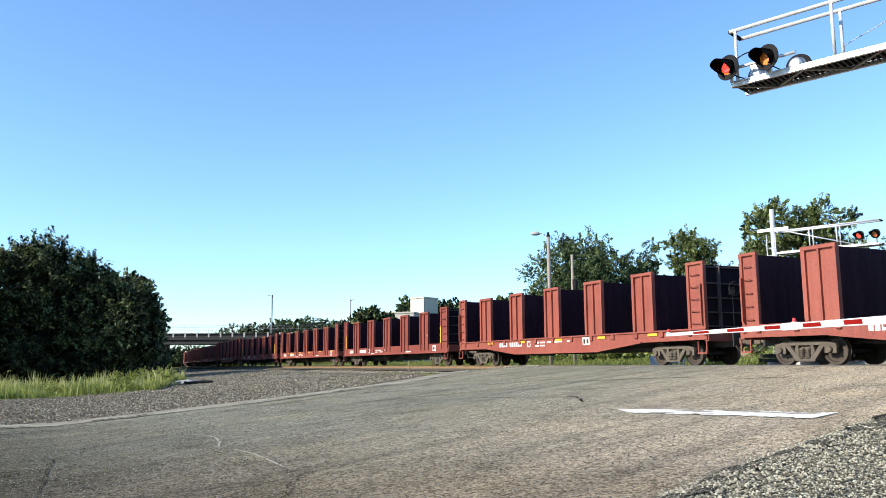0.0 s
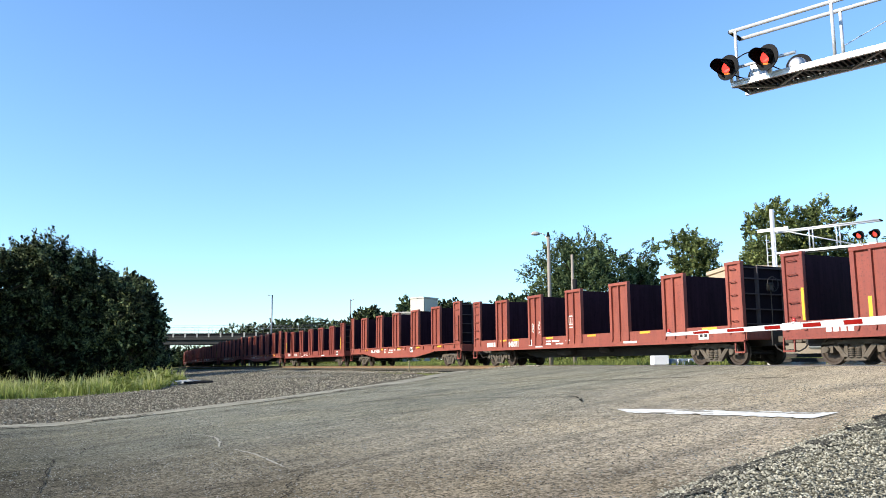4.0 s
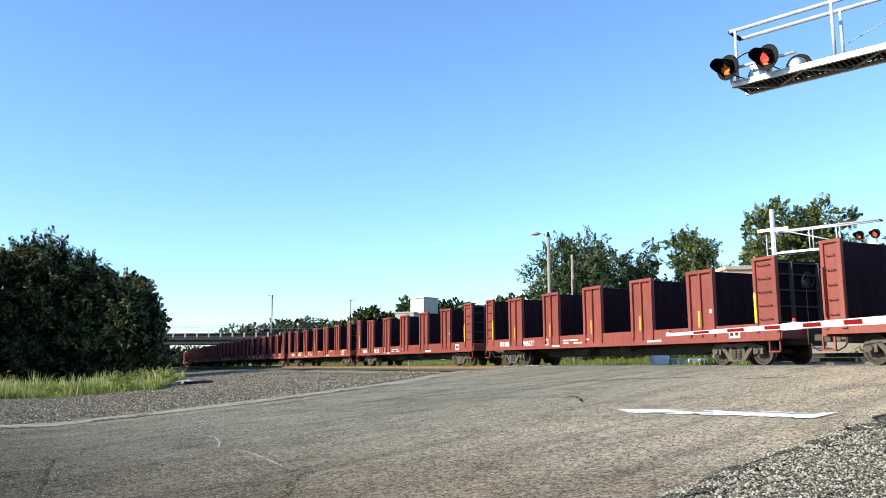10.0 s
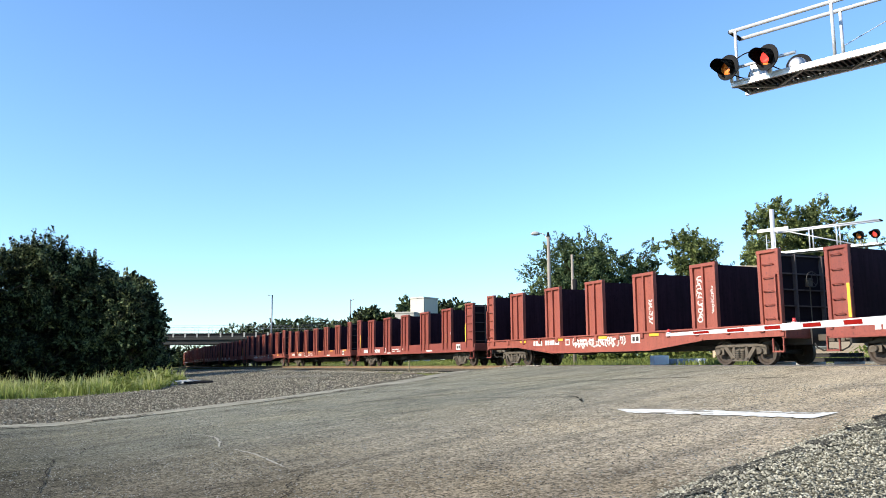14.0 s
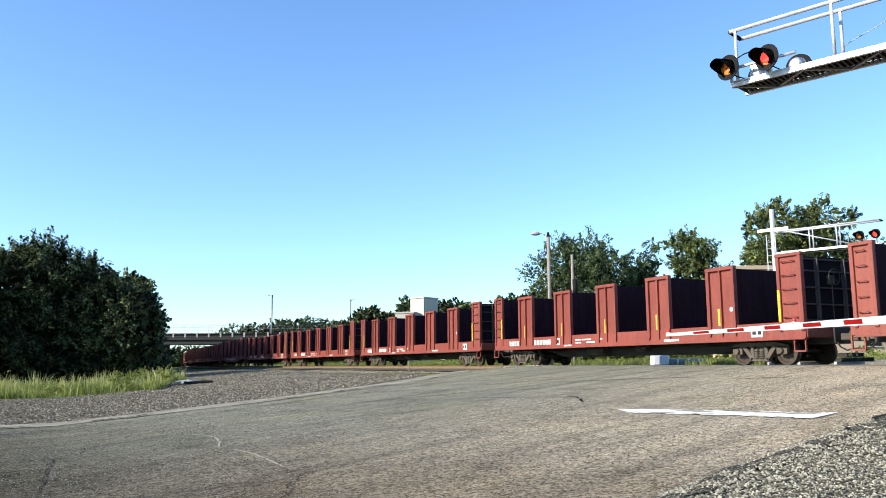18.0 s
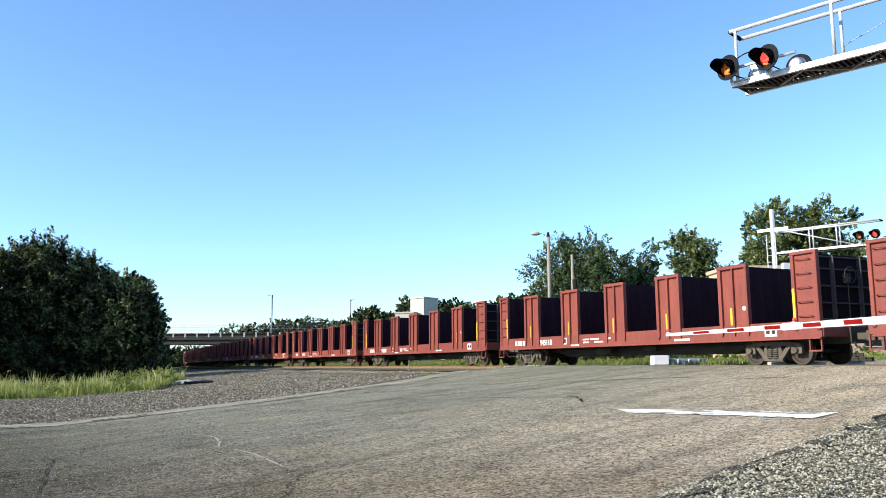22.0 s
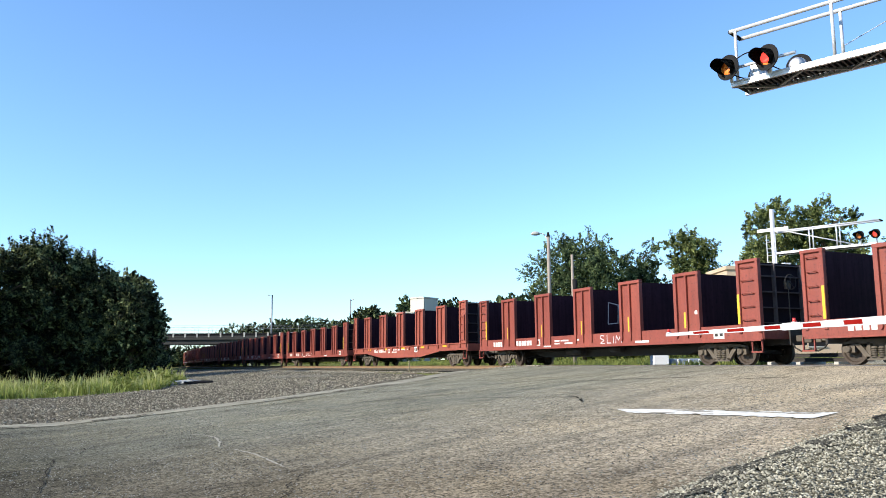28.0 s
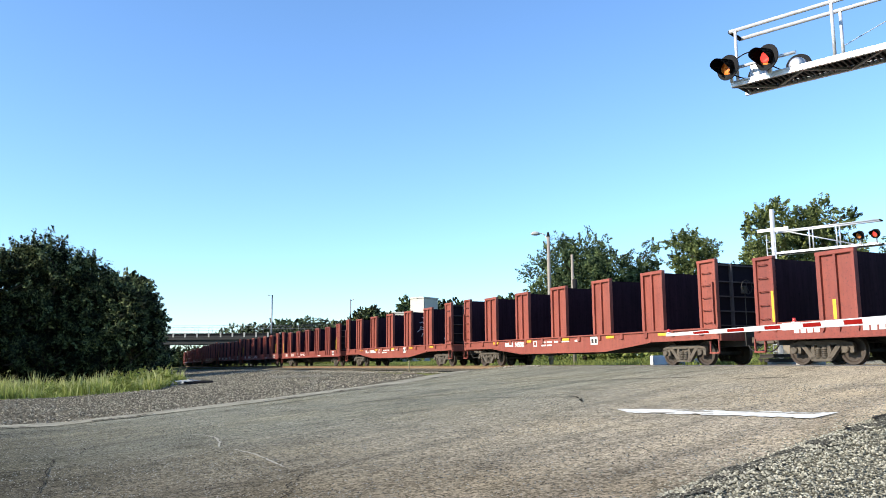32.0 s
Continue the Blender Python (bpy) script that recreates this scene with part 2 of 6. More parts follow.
def pebble_material(name, dark, light):
    m, n, l, b = shader(name, 0.9)
    g = n.new("ShaderNodeNewGeometry").outputs["Random Per Island"]
    c = ramp(n, l, g, 0.0, 1.0, dark, light)
    c = mix(n, l, ramp(n, l, noise_tex(n, l, coords(n), 40.0, 4.0), 0.5, 0.7), c, mix(n, l, 1.0, c, (0.7, 0.68, 0.66), 'MULTIPLY'))
    l.new(c, b.inputs["Base Color"])
    bump(n, l, b, noise_tex(n, l, coords(n), 90.0, 4.0), 0.3, 0.004)
    return m


PEBBLE = pebble_material("pale loose stone", (0.084, 0.0773, 0.0571), (0.4368, 0.4074, 0.3108))
ROCK = pebble_material("grey broken rock", (0.0826, 0.0731, 0.0557), (0.4173, 0.3739, 0.2826))
DIRT = worn("dry grassy earth", (0.1092, 0.126, 0.042), (0.1764, 0.168, 0.0714), (0.0672, 0.0756, 0.0252), 0.2, 3.0, 0.95, 0.0, 0.8)
# near-black third tones paint shaded clefts into the tree crowns' colour
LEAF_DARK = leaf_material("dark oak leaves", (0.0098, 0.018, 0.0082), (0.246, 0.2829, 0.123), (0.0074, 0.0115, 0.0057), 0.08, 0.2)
LEAF_MID = leaf_material("green leaves", (0.0307, 0.0532, 0.0246), (0.205, 0.2562, 0.1076), (0.0225, 0.0369, 0.0174), 0.12)
LEAF_LIGHT = leaf_material("yellow green leaves", (0.0479, 0.0724, 0.0233), (0.2976, 0.3294, 0.1116), (0.0319, 0.0468, 0.0169), 0.12)
GRASS = leaf_material("meadow grass", (0.1653, 0.2158, 0.0459), (0.4776, 0.4959, 0.1561), (0.1837, 0.2204, 0.0551))
WEED = leaf_material("shaded weeds", (0.0738, 0.1066, 0.0246), (0.2788, 0.3034, 0.0902), (0.164, 0.1886, 0.0533))
BUSH = leaf_material("weedy bush leaves", (0.082, 0.123, 0.0246), (0.2952, 0.3198, 0.0902), (0.205, 0.2296, 0.0574))
SEEDHEAD = leaf_material("dry seed heads", (0.30, 0.31, 0.12), (0.46, 0.46, 0.20), (0.34, 0.35, 0.14))
PANELBOARD = worn("worn crossing panel", (0.084, 0.0798, 0.0756), (0.1344, 0.126, 0.1134), (0.0504, 0.0462, 0.042), 1.0, 14.0, 0.8, 0.0, 0.4)
BINBLUE = worn("pale blue-grey steel", (0.168, 0.21, 0.2856), (0.21, 0.252, 0.336), (0.1176, 0.1428, 0.2016), 1.0, 10.0, 0.55, 0.0, 0.05)
EDGETAR = stones_material("dark broken asphalt edge", (0.072, 0.066, 0.052), (0.29, 0.267, 0.205), 40.0)
KERBCON = worn("old kerb concrete", (0.194, 0.1808, 0.1367), (0.3352, 0.3131, 0.2426), (0.1058, 0.097, 0.075), 0.9, 7.0, 0.9, 0.0, 0.6, 1.0)
APRON = worn("bleached asphalt apron", (0.336, 0.315, 0.252), (0.42, 0.3948, 0.3276), (0.1848, 0.168, 0.1344), 0.8, 7.0, 0.85, 0.0, 0.4, 1.0)
# end walls: shade put into the sheet's black, light-caught edges into paler ribs
ENDSHEET = worn("end sheet with shade painted in", (0.016, 0.013, 0.017), (0.024, 0.018, 0.022), (0.01, 0.009, 0.011), 1.5, 14.0, 0.75, 0.0, 0.2)
ENDRIB = worn("grey end wall rib", (0.075, 0.062, 0.062), (0.11, 0.09, 0.088), (0.04, 0.03, 0.03), 1.5, 14.0, 0.75, 0.0, 0.2)
OLDPOST = worn("dull weathered post paint", (0.252, 0.2184, 0.1176), (0.3192, 0.2772, 0.1512), (0.1512, 0.126, 0.0756), 3.0, 20.0, 0.8, 0.0, 0.2)
# the walkway's shaded underside is put into this grating's colour
DARKGRATE = worn("grating darkened for shade", (0.042, 0.042, 0.0437), (0.0672, 0.0672, 0.0689), (0.0252, 0.0252, 0.0252), 4.0, 30.0, 0.7, 0.2, 0.3)
GRIT = pebble_material("road grit", (0.042, 0.041, 0.037), (0.29, 0.28, 0.245))
SANDY = stones_material("pale sandy gravel", (0.1848, 0.168, 0.1302), (0.4368, 0.4032, 0.3234), 40.0)
MATT = (SANDY, GATERED, SIGNALBLACK, ENDRIB, ENDSHEET, KERBCON, SEAL, CRACK, STOPWHITE, APRON, CONCRETE, ASPHALT, GRAVEL, BALLAST, PANELBOARD, PEBBLE, ROCK, GRIT, TIEWOOD, RUST, DIRT, EDGETAR, BRIDGECON, BARK)
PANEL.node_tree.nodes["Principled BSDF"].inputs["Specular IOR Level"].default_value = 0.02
for mat in MATT:                              # dusty, porous surfaces without any sheen
    mat.node_tree.nodes["Principled BSDF"].inputs["Specular IOR Level"].default_value = 0.0


# ---- mesh helpers ----


def part(name, bm, material, parent=None, label=""):
    """Links a bmesh as one mesh object, under a thing or a part where one is given."""
    me = bpy.data.meshes.new(name)
    bm.to_mesh(me)
    bm.free()
    me.materials.append(material)
    ob = new(name, me)
    if parent is not None:
        ob.parent = parent
    if label:
        ob["label"] = label
    return ob


def raw(name, verts, faces, material, parent=None, label=""):
    me = bpy.data.meshes.new(name)
    me.from_pydata(verts, [], faces)
    me.update()
    me.materials.append(material)
    ob = new(name, me)
    if parent is not None:
        ob.parent = parent
    if label:
        ob["label"] = label
    return ob


def box(bm, x0, x1, y0, y1, z0, z1, bevel=0.0):
    vs = [bm.verts.new((x, y, z)) for x in (x0, x1) for y in (y0, y1) for z in (z0, z1)]
    fs = [bm.faces.new([vs[i] for i in f]) for f in ((0, 1, 3, 2), (4, 6, 7, 5), (0, 4, 5, 1), (2, 3, 7, 6), (0, 2, 6, 4), (1, 5, 7, 3))]
    if bevel:
        es = list({e for f in fs for e in f.edges})
        bmesh.ops.bevel(bm, geom=es, offset=bevel, segments=1, affect='EDGES', profile=0.5)
    return bm


def boxes(*rows, bevel=0.0):
    bm = bmesh.new()
    for r in rows:
        box(bm, *r, bevel=bevel)
    return bm


def tube(bm, a, b, r0, r1=None, sides=8, caps=True):
    """A round bar from a to b."""
    a, b = Vector(a), Vector(b)
    r1 = r0 if r1 is None else r1
    d = (b - a).normalized()
    side = d.orthogonal().normalized()
    other = d.cross(side)
    rings = []
    for p, r in ((a, r0), (b, r1)):
        rings.append([bm.verts.new(p + (side * math.cos(i * math.tau / sides) + other * math.sin(i * math.tau / sides)) * r) for i in range(sides)])
    for i in range(sides):
        j = (i + 1) % sides
        f = bm.faces.new((rings[0][i], rings[0][j], rings[1][j], rings[1][i]))
        f.smooth = True
    if caps:
        bm.faces.new(rings[0][::-1])
        bm.faces.new(rings[1])
    return bm


def bar(a, b, r0, r1=None, sides=8):
    return tube(bmesh.new(), a, b, r0, r1, sides)


def prism(bm, outline, y0, y1):
    """A side-on outline of (x, z) points, drawn out from y0 to y1."""
    a = [bm.verts.new((x, y0, z)) for x, z in outline]
    b = [bm.verts.new((x, y1, z)) for x, z in outline]
    bm.faces.new(a)
    bm.faces.new(b[::-1])
    for i in range(len(outline)):
        j = (i + 1) % len(outline)
        bm.faces.new((a[j], a[i], b[i], b[j]))
    bmesh.ops.recalc_face_normals(bm, faces=bm.faces)
    return bm


def beam(bm, a, b, w, h):
    """A square-cut bar of width w and height h from a to b."""
    a, b = Vector(a), Vector(b)
    d = (b - a).normalized()
    side = d.cross(Vector((0, 0, 1)))
    side = side.normalized() if side.length > 1e-4 else Vector((1, 0, 0))
    up = side.cross(d)
    vs = [bm.verts.new(p + side * sx * w / 2 + up * sz * h / 2) for p in (a, b) for sx, sz in ((-1, -1), (1, -1), (1, 1), (-1, 1))]
    for f in ((3, 2, 1, 0), (4, 5, 6, 7), (0, 1, 5, 4), (1, 2, 6, 5), (2, 3, 7, 6), (3, 0, 4, 7)):
        bm.faces.new([vs[i] for i in f])
    return bm


def empty(name, m, label, category, group=""):
    ob = new(name)
    ob.empty_display_size = 0.2
    ob.matrix_world = m
    return tagged(ob, label, category, group)


def sheet(name, left, right, nu, nv, lift, material, label, category, rough=0.0, wave=2.0):
    """Ground between two polylines with the same number of points, lifted over the land."""
    def along(poly, t):
        t *= len(poly) - 1
        i = min(int(t), len(poly) - 2)
        f = t - i
        return poly[i][0] * (1 - f) + poly[i + 1][0] * f, poly[i][1] * (1 - f) + poly[i + 1][1] * f
    verts, faces = [], []
    for i in range(nu + 1):
        a, b = along(left, i / nu), along(right, i / nu)
        for j in range(nv + 1):
            f = j / nv
            x, y = a[0] * (1 - f) + b[0] * f, a[1] * (1 - f) + b[1] * f
            z = gz(x, y) + lift
            if rough:
                z += rough * noise.noise((x * wave, y * wave, 0.3))
                if j in (0, nv):
                    x += 0.25 * noise.noise((x * 1.1, y * 1.1, 7.3)) * min(1.0, rough * 30)
                    y += 0.25 * noise.noise((x * 1.1, y * 1.1, 3.1)) * min(1.0, rough * 30)
            verts.append((x, y, z))
    for i in range(nu):
        for j in range(nv):
            k = i * (nv + 1) + j
            faces.append((k, k + 1, k + nv + 2, k + nv + 1))
    ob = raw(name, verts, faces, material)
    for p in ob.data.polygons:
        p.use_smooth = True
    if ob.data.polygons[0].normal.z < 0:
        ob.data.flip_normals()
    return tagged(ob, label, category, kind="structure")


def off(x, y, d, w):
    """The point d metres along the road and w metres across it (to its near side) from (x, y)."""
    return x + ROAD[0] * d + ARM[0] * w, y + ROAD[1] * d + ARM[1] * w


# ---- ground ----
def ground():
    qs = [-3000, -1200, -500, -200, -100, -60, -30, -15, -6, 0, 4, 9, 13.5, 15, 16.5, 18.3, 19.5, 23, 24.5, 26, 28, 30, 33, 37, 45, 80, 160, 400, 1200, 3000]
    ss = [-3000, -1000, -400, -150, -60, -30, -10, 0, 10, 20, 27, 31, 33, 35, 37, 45, 55, 70, 85, 100, 115, 130, 150, 170, 200, 230, 260, 300, 330, 400, 500, 700, 1000, 3000]
    verts = []
    for q in qs:
        for s in ss:
            e = min(max(s, S_CURVE), S_END) - S_CURVE
            w = q + K_CURVE * e * e / 2 + max(0.0, s - S_END) * K_CURVE * e
            x, y = NX * w + UX * s, NY * w + UY * s
            verts.append((x, y, gz(x, y) - 0.06 - (0.06 if 18.3 <= q <= 26 and s < 36 else 0.0)))
    m = len(ss)
    faces = [(i * m + j, (i + 1) * m + j, (i + 1) * m + j + 1, i * m + j + 1) for i in range(len(qs) - 1) for j in range(m - 1)]
    ob = raw("ground", verts, faces, DIRT)
    if ob.data.polygons[0].normal.z < 0:
        ob.data.flip_normals()
    tagged(ob, "dry grassy earth reaching the horizon", "ground", kind="structure")


ground()
# the road: its far-side edge and its near-side edge, over the crossing and beyond
ROAD_LEFT = [(-26.0, 5.5), (-18.0, 12.0), (-10.5, 19.36), (-5.8, 23.5), (-1.7, 28.4), (1.9, 36.6), (8.0, 38.5), (16.6, 38.4), (26.0, 46.0), (60.0, 84.0), (140.0, 172.0)]
ROAD_RIGHT = [(-14.0, -9.0), (-7.0, -2.0), (-1.2, 3.9), (1.87, 6.83), (3.65, 8.65), (5.77, 10.7), (14.5, 18.2), (26.0, 28.0), (38.0, 38.0), (76.0, 70.0), (160.0, 150.0)]
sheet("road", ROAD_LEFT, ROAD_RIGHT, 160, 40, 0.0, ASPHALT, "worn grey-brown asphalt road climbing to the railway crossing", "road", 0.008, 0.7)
# pale concrete strip along the road's far edge
strip_out = [(x - ARM[0] * 1.0, y - ARM[1] * 1.0) for x, y in ROAD_LEFT[:6]]
strip_in = [(x + ARM[0] * 0.30, y + ARM[1] * 0.30) for x, y in ROAD_LEFT[:6]]
sheet("kerb_strip", strip_out, strip_in, 160, 4, 0.012, KERBCON, "pale cracked concrete strip along the road edge", "kerb", 0.008, 1.2)
# crushed stone yard between road and rails, and stones at the near shoulder
yard_out = [(-60.0, 12.0), (-38.0, 24.0), (-21.5, 35.0), (-15.2, 43.2), (-20.0, 58.0), (-27.0, 76.0), (-44.0, 112.0)]
yard_in = [(-22.0, 8.6), (-14.0, 15.9), (-8.0, 21.4), (-3.6, 25.9), (-0.1, 32.2), (-6.0, 57.0), (-28.0, 104.0)]
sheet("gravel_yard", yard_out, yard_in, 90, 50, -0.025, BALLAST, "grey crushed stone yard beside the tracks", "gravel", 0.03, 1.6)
shoulder_out = [(x + ARM[0] * 14 , y + ARM[1] * 14) for x, y in ROAD_RIGHT[1:7]]
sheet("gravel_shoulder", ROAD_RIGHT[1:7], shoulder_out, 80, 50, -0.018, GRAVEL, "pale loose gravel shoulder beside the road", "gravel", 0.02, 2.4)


def bed():
    """The stone bed under the rails, with a sloped shoulder, away from the crossing."""
    prof = [(-2.9, -0.26), (-1.6, -0.17), (1.6, -0.17), (2.9, -0.26)]
    for s0, s1 in ((-700.0, -9.5), (31.5, 900.0)):
        steps = [s0 + (s1 - s0) * i / 90 for i in range(91)]
        verts, faces = [], []
        for s in steps:
            for q, z in prof:
                x, y, _ = line(s, q)
                verts.append((x, y, z + 0.02 * noise.noise((s * 0.9, q * 2, 1.0))))
        for i in range(90):
            for j in range(3):
                k = i * 4 + j
                faces.append((k, k + 1, k + 5, k + 4))
        ob = raw("ballast_bed", verts, faces, BALLAST)
        if ob.data.polygons[0].normal.z < 0:
            ob.data.flip_normals()
        tagged(ob, "grey stone bed under the railway track", "ballast", kind="structure")


bed()


def rails():
    prof = [(-0.07, -0.16), (-0.07, -0.14), (-0.012, -0.125), (-0.012, -0.04), (-0.036, -0.03), (-0.036, 0.0), (0.036, 0.0), (0.036, -0.03), (0.012, -0.04), (0.012, -0.125), (0.07, -0.14), (0.07, -0.16)]
    steps = [-700, -400, -200, -100] + list(range(-50, 90, 10)) + list(range(90, 340, 12)) + [400, 600, 900]
    for side in (-0.75, 0.75):
        verts, faces, n = [], [], len(prof)
        for s in steps:
            for q, z in prof:
                x, y, _ = line(s, side + q)
                verts.append((x, y, z))
        for i in range(len(steps) - 1):
            for j in range(n):
                a, b = i * n + j, i * n + (j + 1) % n
                faces.append((a, b, b + n, a + n))
        ob = raw("rail", verts, faces, RUST)
        ob.data.materials.append(TREAD)
        for p in ob.data.polygons:
            if (p.index % n) == 5:
                p.material_index = 1
        tagged(ob, "rusty steel rail with a polished top", "rail", "rails of the track", kind="structure")


rails()


def ties():
    """Wooden ties of the stretch beside the crossing, on the stone bed."""
    proto = part("railway_tie", boxes((-0.11, 0.11, -1.3, 1.3, -0.2, -0.155), bevel=0.012), TIEWOOD)
    tagged(proto, "weathered wooden railway tie in grey stones", "railway tie", "ties under the rails", kind="structure")
    s, first = 32.0, True
    while s < 110:
        x, y, h = line(s)
        m = pose(x, y, 0, 0, 0, 90 + math.degrees(h) + random.uniform(-1, 1))
        if first:
            proto.matrix_world = m
            first = False
        else:
            copy_thing(proto, m)
        s += 0.53


ties()


def crossing_panels():
    """Dark rubber and timber panels that carry the road over the rails."""
    for q0, q1 in ((-1.55, -0.82), (-0.66, 0.66), (0.82, 1.55)):
        for k in range(17):
            s0 = -10.0 + k * 2.45
            x, y, h = line(s0 + 1.2, (q0 + q1) / 2)
            w = (q1 - q0) / 2
            ob = part("crossing_panel", boxes((-1.21, 1.21, -w, w, -0.12, -0.006 + 0.004 * (k % 2)), bevel=0.015), PANELBOARD)
            ob.matrix_world = pose(x, y, 0, 0, 0, 90 + math.degrees(h))
            tagged(ob, "dark worn crossing panel between the rails", "crossing panel", "crossing panels", kind="structure")


crossing_panels()
apron_a = [line(s, -2.55)[:2] for s in (-9.0, 4.0, 17.0, 30.5)]
apron_b = [line(s, -1.62)[:2] for s in (-9.0, 4.0, 17.0, 30.5)]
sheet("crossing_apron", apron_a, apron_b, 60, 4, 0.006, APRON, "bleached pale asphalt apron beside the rails", "road", 0.004, 2.0)


def stones(name, places, count, size, seed, material, label):
    """Loose angular stones strewn over the land, each an uneven eight-sided chip."""
    rng = np.random.default_rng(seed)
    verts, faces = [], []
    tri = ((0, 2, 4), (2, 1, 4), (1, 3, 4), (3, 0, 4), (2, 0, 5), (1, 2, 5), (3, 1, 5), (0, 3, 5))
    for k in range(count):
        x, y = places(rng.random(), rng.random())
        r = size * rng.uniform(0.5, 1.5) ** 1.3
        z = gz(x, y) + r * 0.15
        a = rng.uniform(0, math.tau)
        ca, sa = math.cos(a) * r, math.sin(a) * r
        j = rng.uniform(0.6, 1.3, 6)
        i = len(verts)
        verts += [(x + ca * j[0], y + sa * j[0], z + 0.1 * r), (x - ca * j[1], y - sa * j[1], z - 0.1 * r), (x - sa * j[2] * 0.75, y + ca * j[2] * 0.75, z), (x + sa * j[3] * 0.75, y - ca * j[3] * 0.75, z + 0.15 * r),
                  (x + 0.3 * r * (j[4] - 1), y + 0.3 * r * (j[5] - 1), z + r * 0.62 * j[4]), (x, y, z - r * 0.5)]
        faces += [(i + p, i + q, i + w) for p, q, w in tri]
    return tagged(raw(name, verts, faces, material), label, "stones", kind="stuff")


def on_shoulder(u, v):
    """The near shoulder, closest to the road's edge."""
    t = u * 5
    i = min(int(t), 4)
    f = t - i
    pts = ROAD_RIGHT[2:8]
    pts = pts[:4] + [(8.6, 13.2), (14.5, 18.2)]
    x, y = pts[i][0] * (1 - f) + pts[i + 1][0] * f, pts[i][1] * (1 - f) + pts[i + 1][1] * f
    d = -0.12 + 4.6 * v ** 1.25
    return x + ARM[0] * d, y + ARM[1] * d


def on_yard(u, v):
    t = (1.2 + 4.2 * u ** 0.7)
    i = min(int(t), 5)
    f = t - i
    a = [yard_out[i][k] * (1 - f) + yard_out[i + 1][k] * f for k in (0, 1)]
    b = [yard_in[i][k] * (1 - f) + yard_in[i + 1][k] * f for k in (0, 1)]
    w = 0.955 * v ** 0.8
    return a[0] * (1 - w) + b[0] * w, a[1] * (1 - w) + b[1] * w


def by_the_rails(u, v):
    x, y, _ = line(31 + 60 * u ** 1.3, -3.6 + 2.2 * v)
    return x, y


stones("shoulder_gravel", on_shoulder, 42000, 0.0155, 21, PEBBLE, "pale loose gravel stones on the road shoulder")
def spilled(u, v):
    """The ragged fringe where the gravel thins out over the asphalt."""
    x, y = on_shoulder(u, 0.0)
    d = -0.55 * v ** 2.5 * (0.35 + 0.9 * abs(noise.noise((x * 0.9, y * 0.9, 4.0))))
    return x + ARM[0] * d, y + ARM[1] * d


stones("spilled_gravel", spilled, 1500, 0.0125, 25, PEBBLE, "pale gravel stones spilled over the asphalt edge")
stones("yard_rocks", on_yard, 22000, 0.034, 22, ROCK, "grey broken rocks strewn over the yard")
stones("ballast_rocks", by_the_rails, 6000, 0.05, 23, ROCK, "grey ballast rocks beside the rails")
tar_in = [(x - ARM[0] * 0.10, y - ARM[1] * 0.10) for x, y in ROAD_RIGHT[2:7]]
tar_out = [(x + ARM[0] * 0.14, y + ARM[1] * 0.14) for x, y in ROAD_RIGHT[2:7]]
sheet("asphalt_edge", tar_in, tar_out, 140, 4, 0.008, EDGETAR, "broken asphalt lip beside the gravel", "road edge", 0.026, 3.6)


def on_road(u, v):
    """The near part of the road, between its two edges."""
    w = -19.6 + 16.6 * u
    d = -2.0 + 17.0 * v ** 1.35
    return ARM[0] * w + ROAD[0] * (d + 2.0), ARM[1] * w + ROAD[1] * (d + 2.0)


stones("road_grit", on_road, 48000, 0.0100, 24, GRIT, "fine loose grit lying on the asphalt")

# ---- the train ----
HALF = 1.45                                   # half a car's width
LONG = 19.0                                   # a car's length without couplers


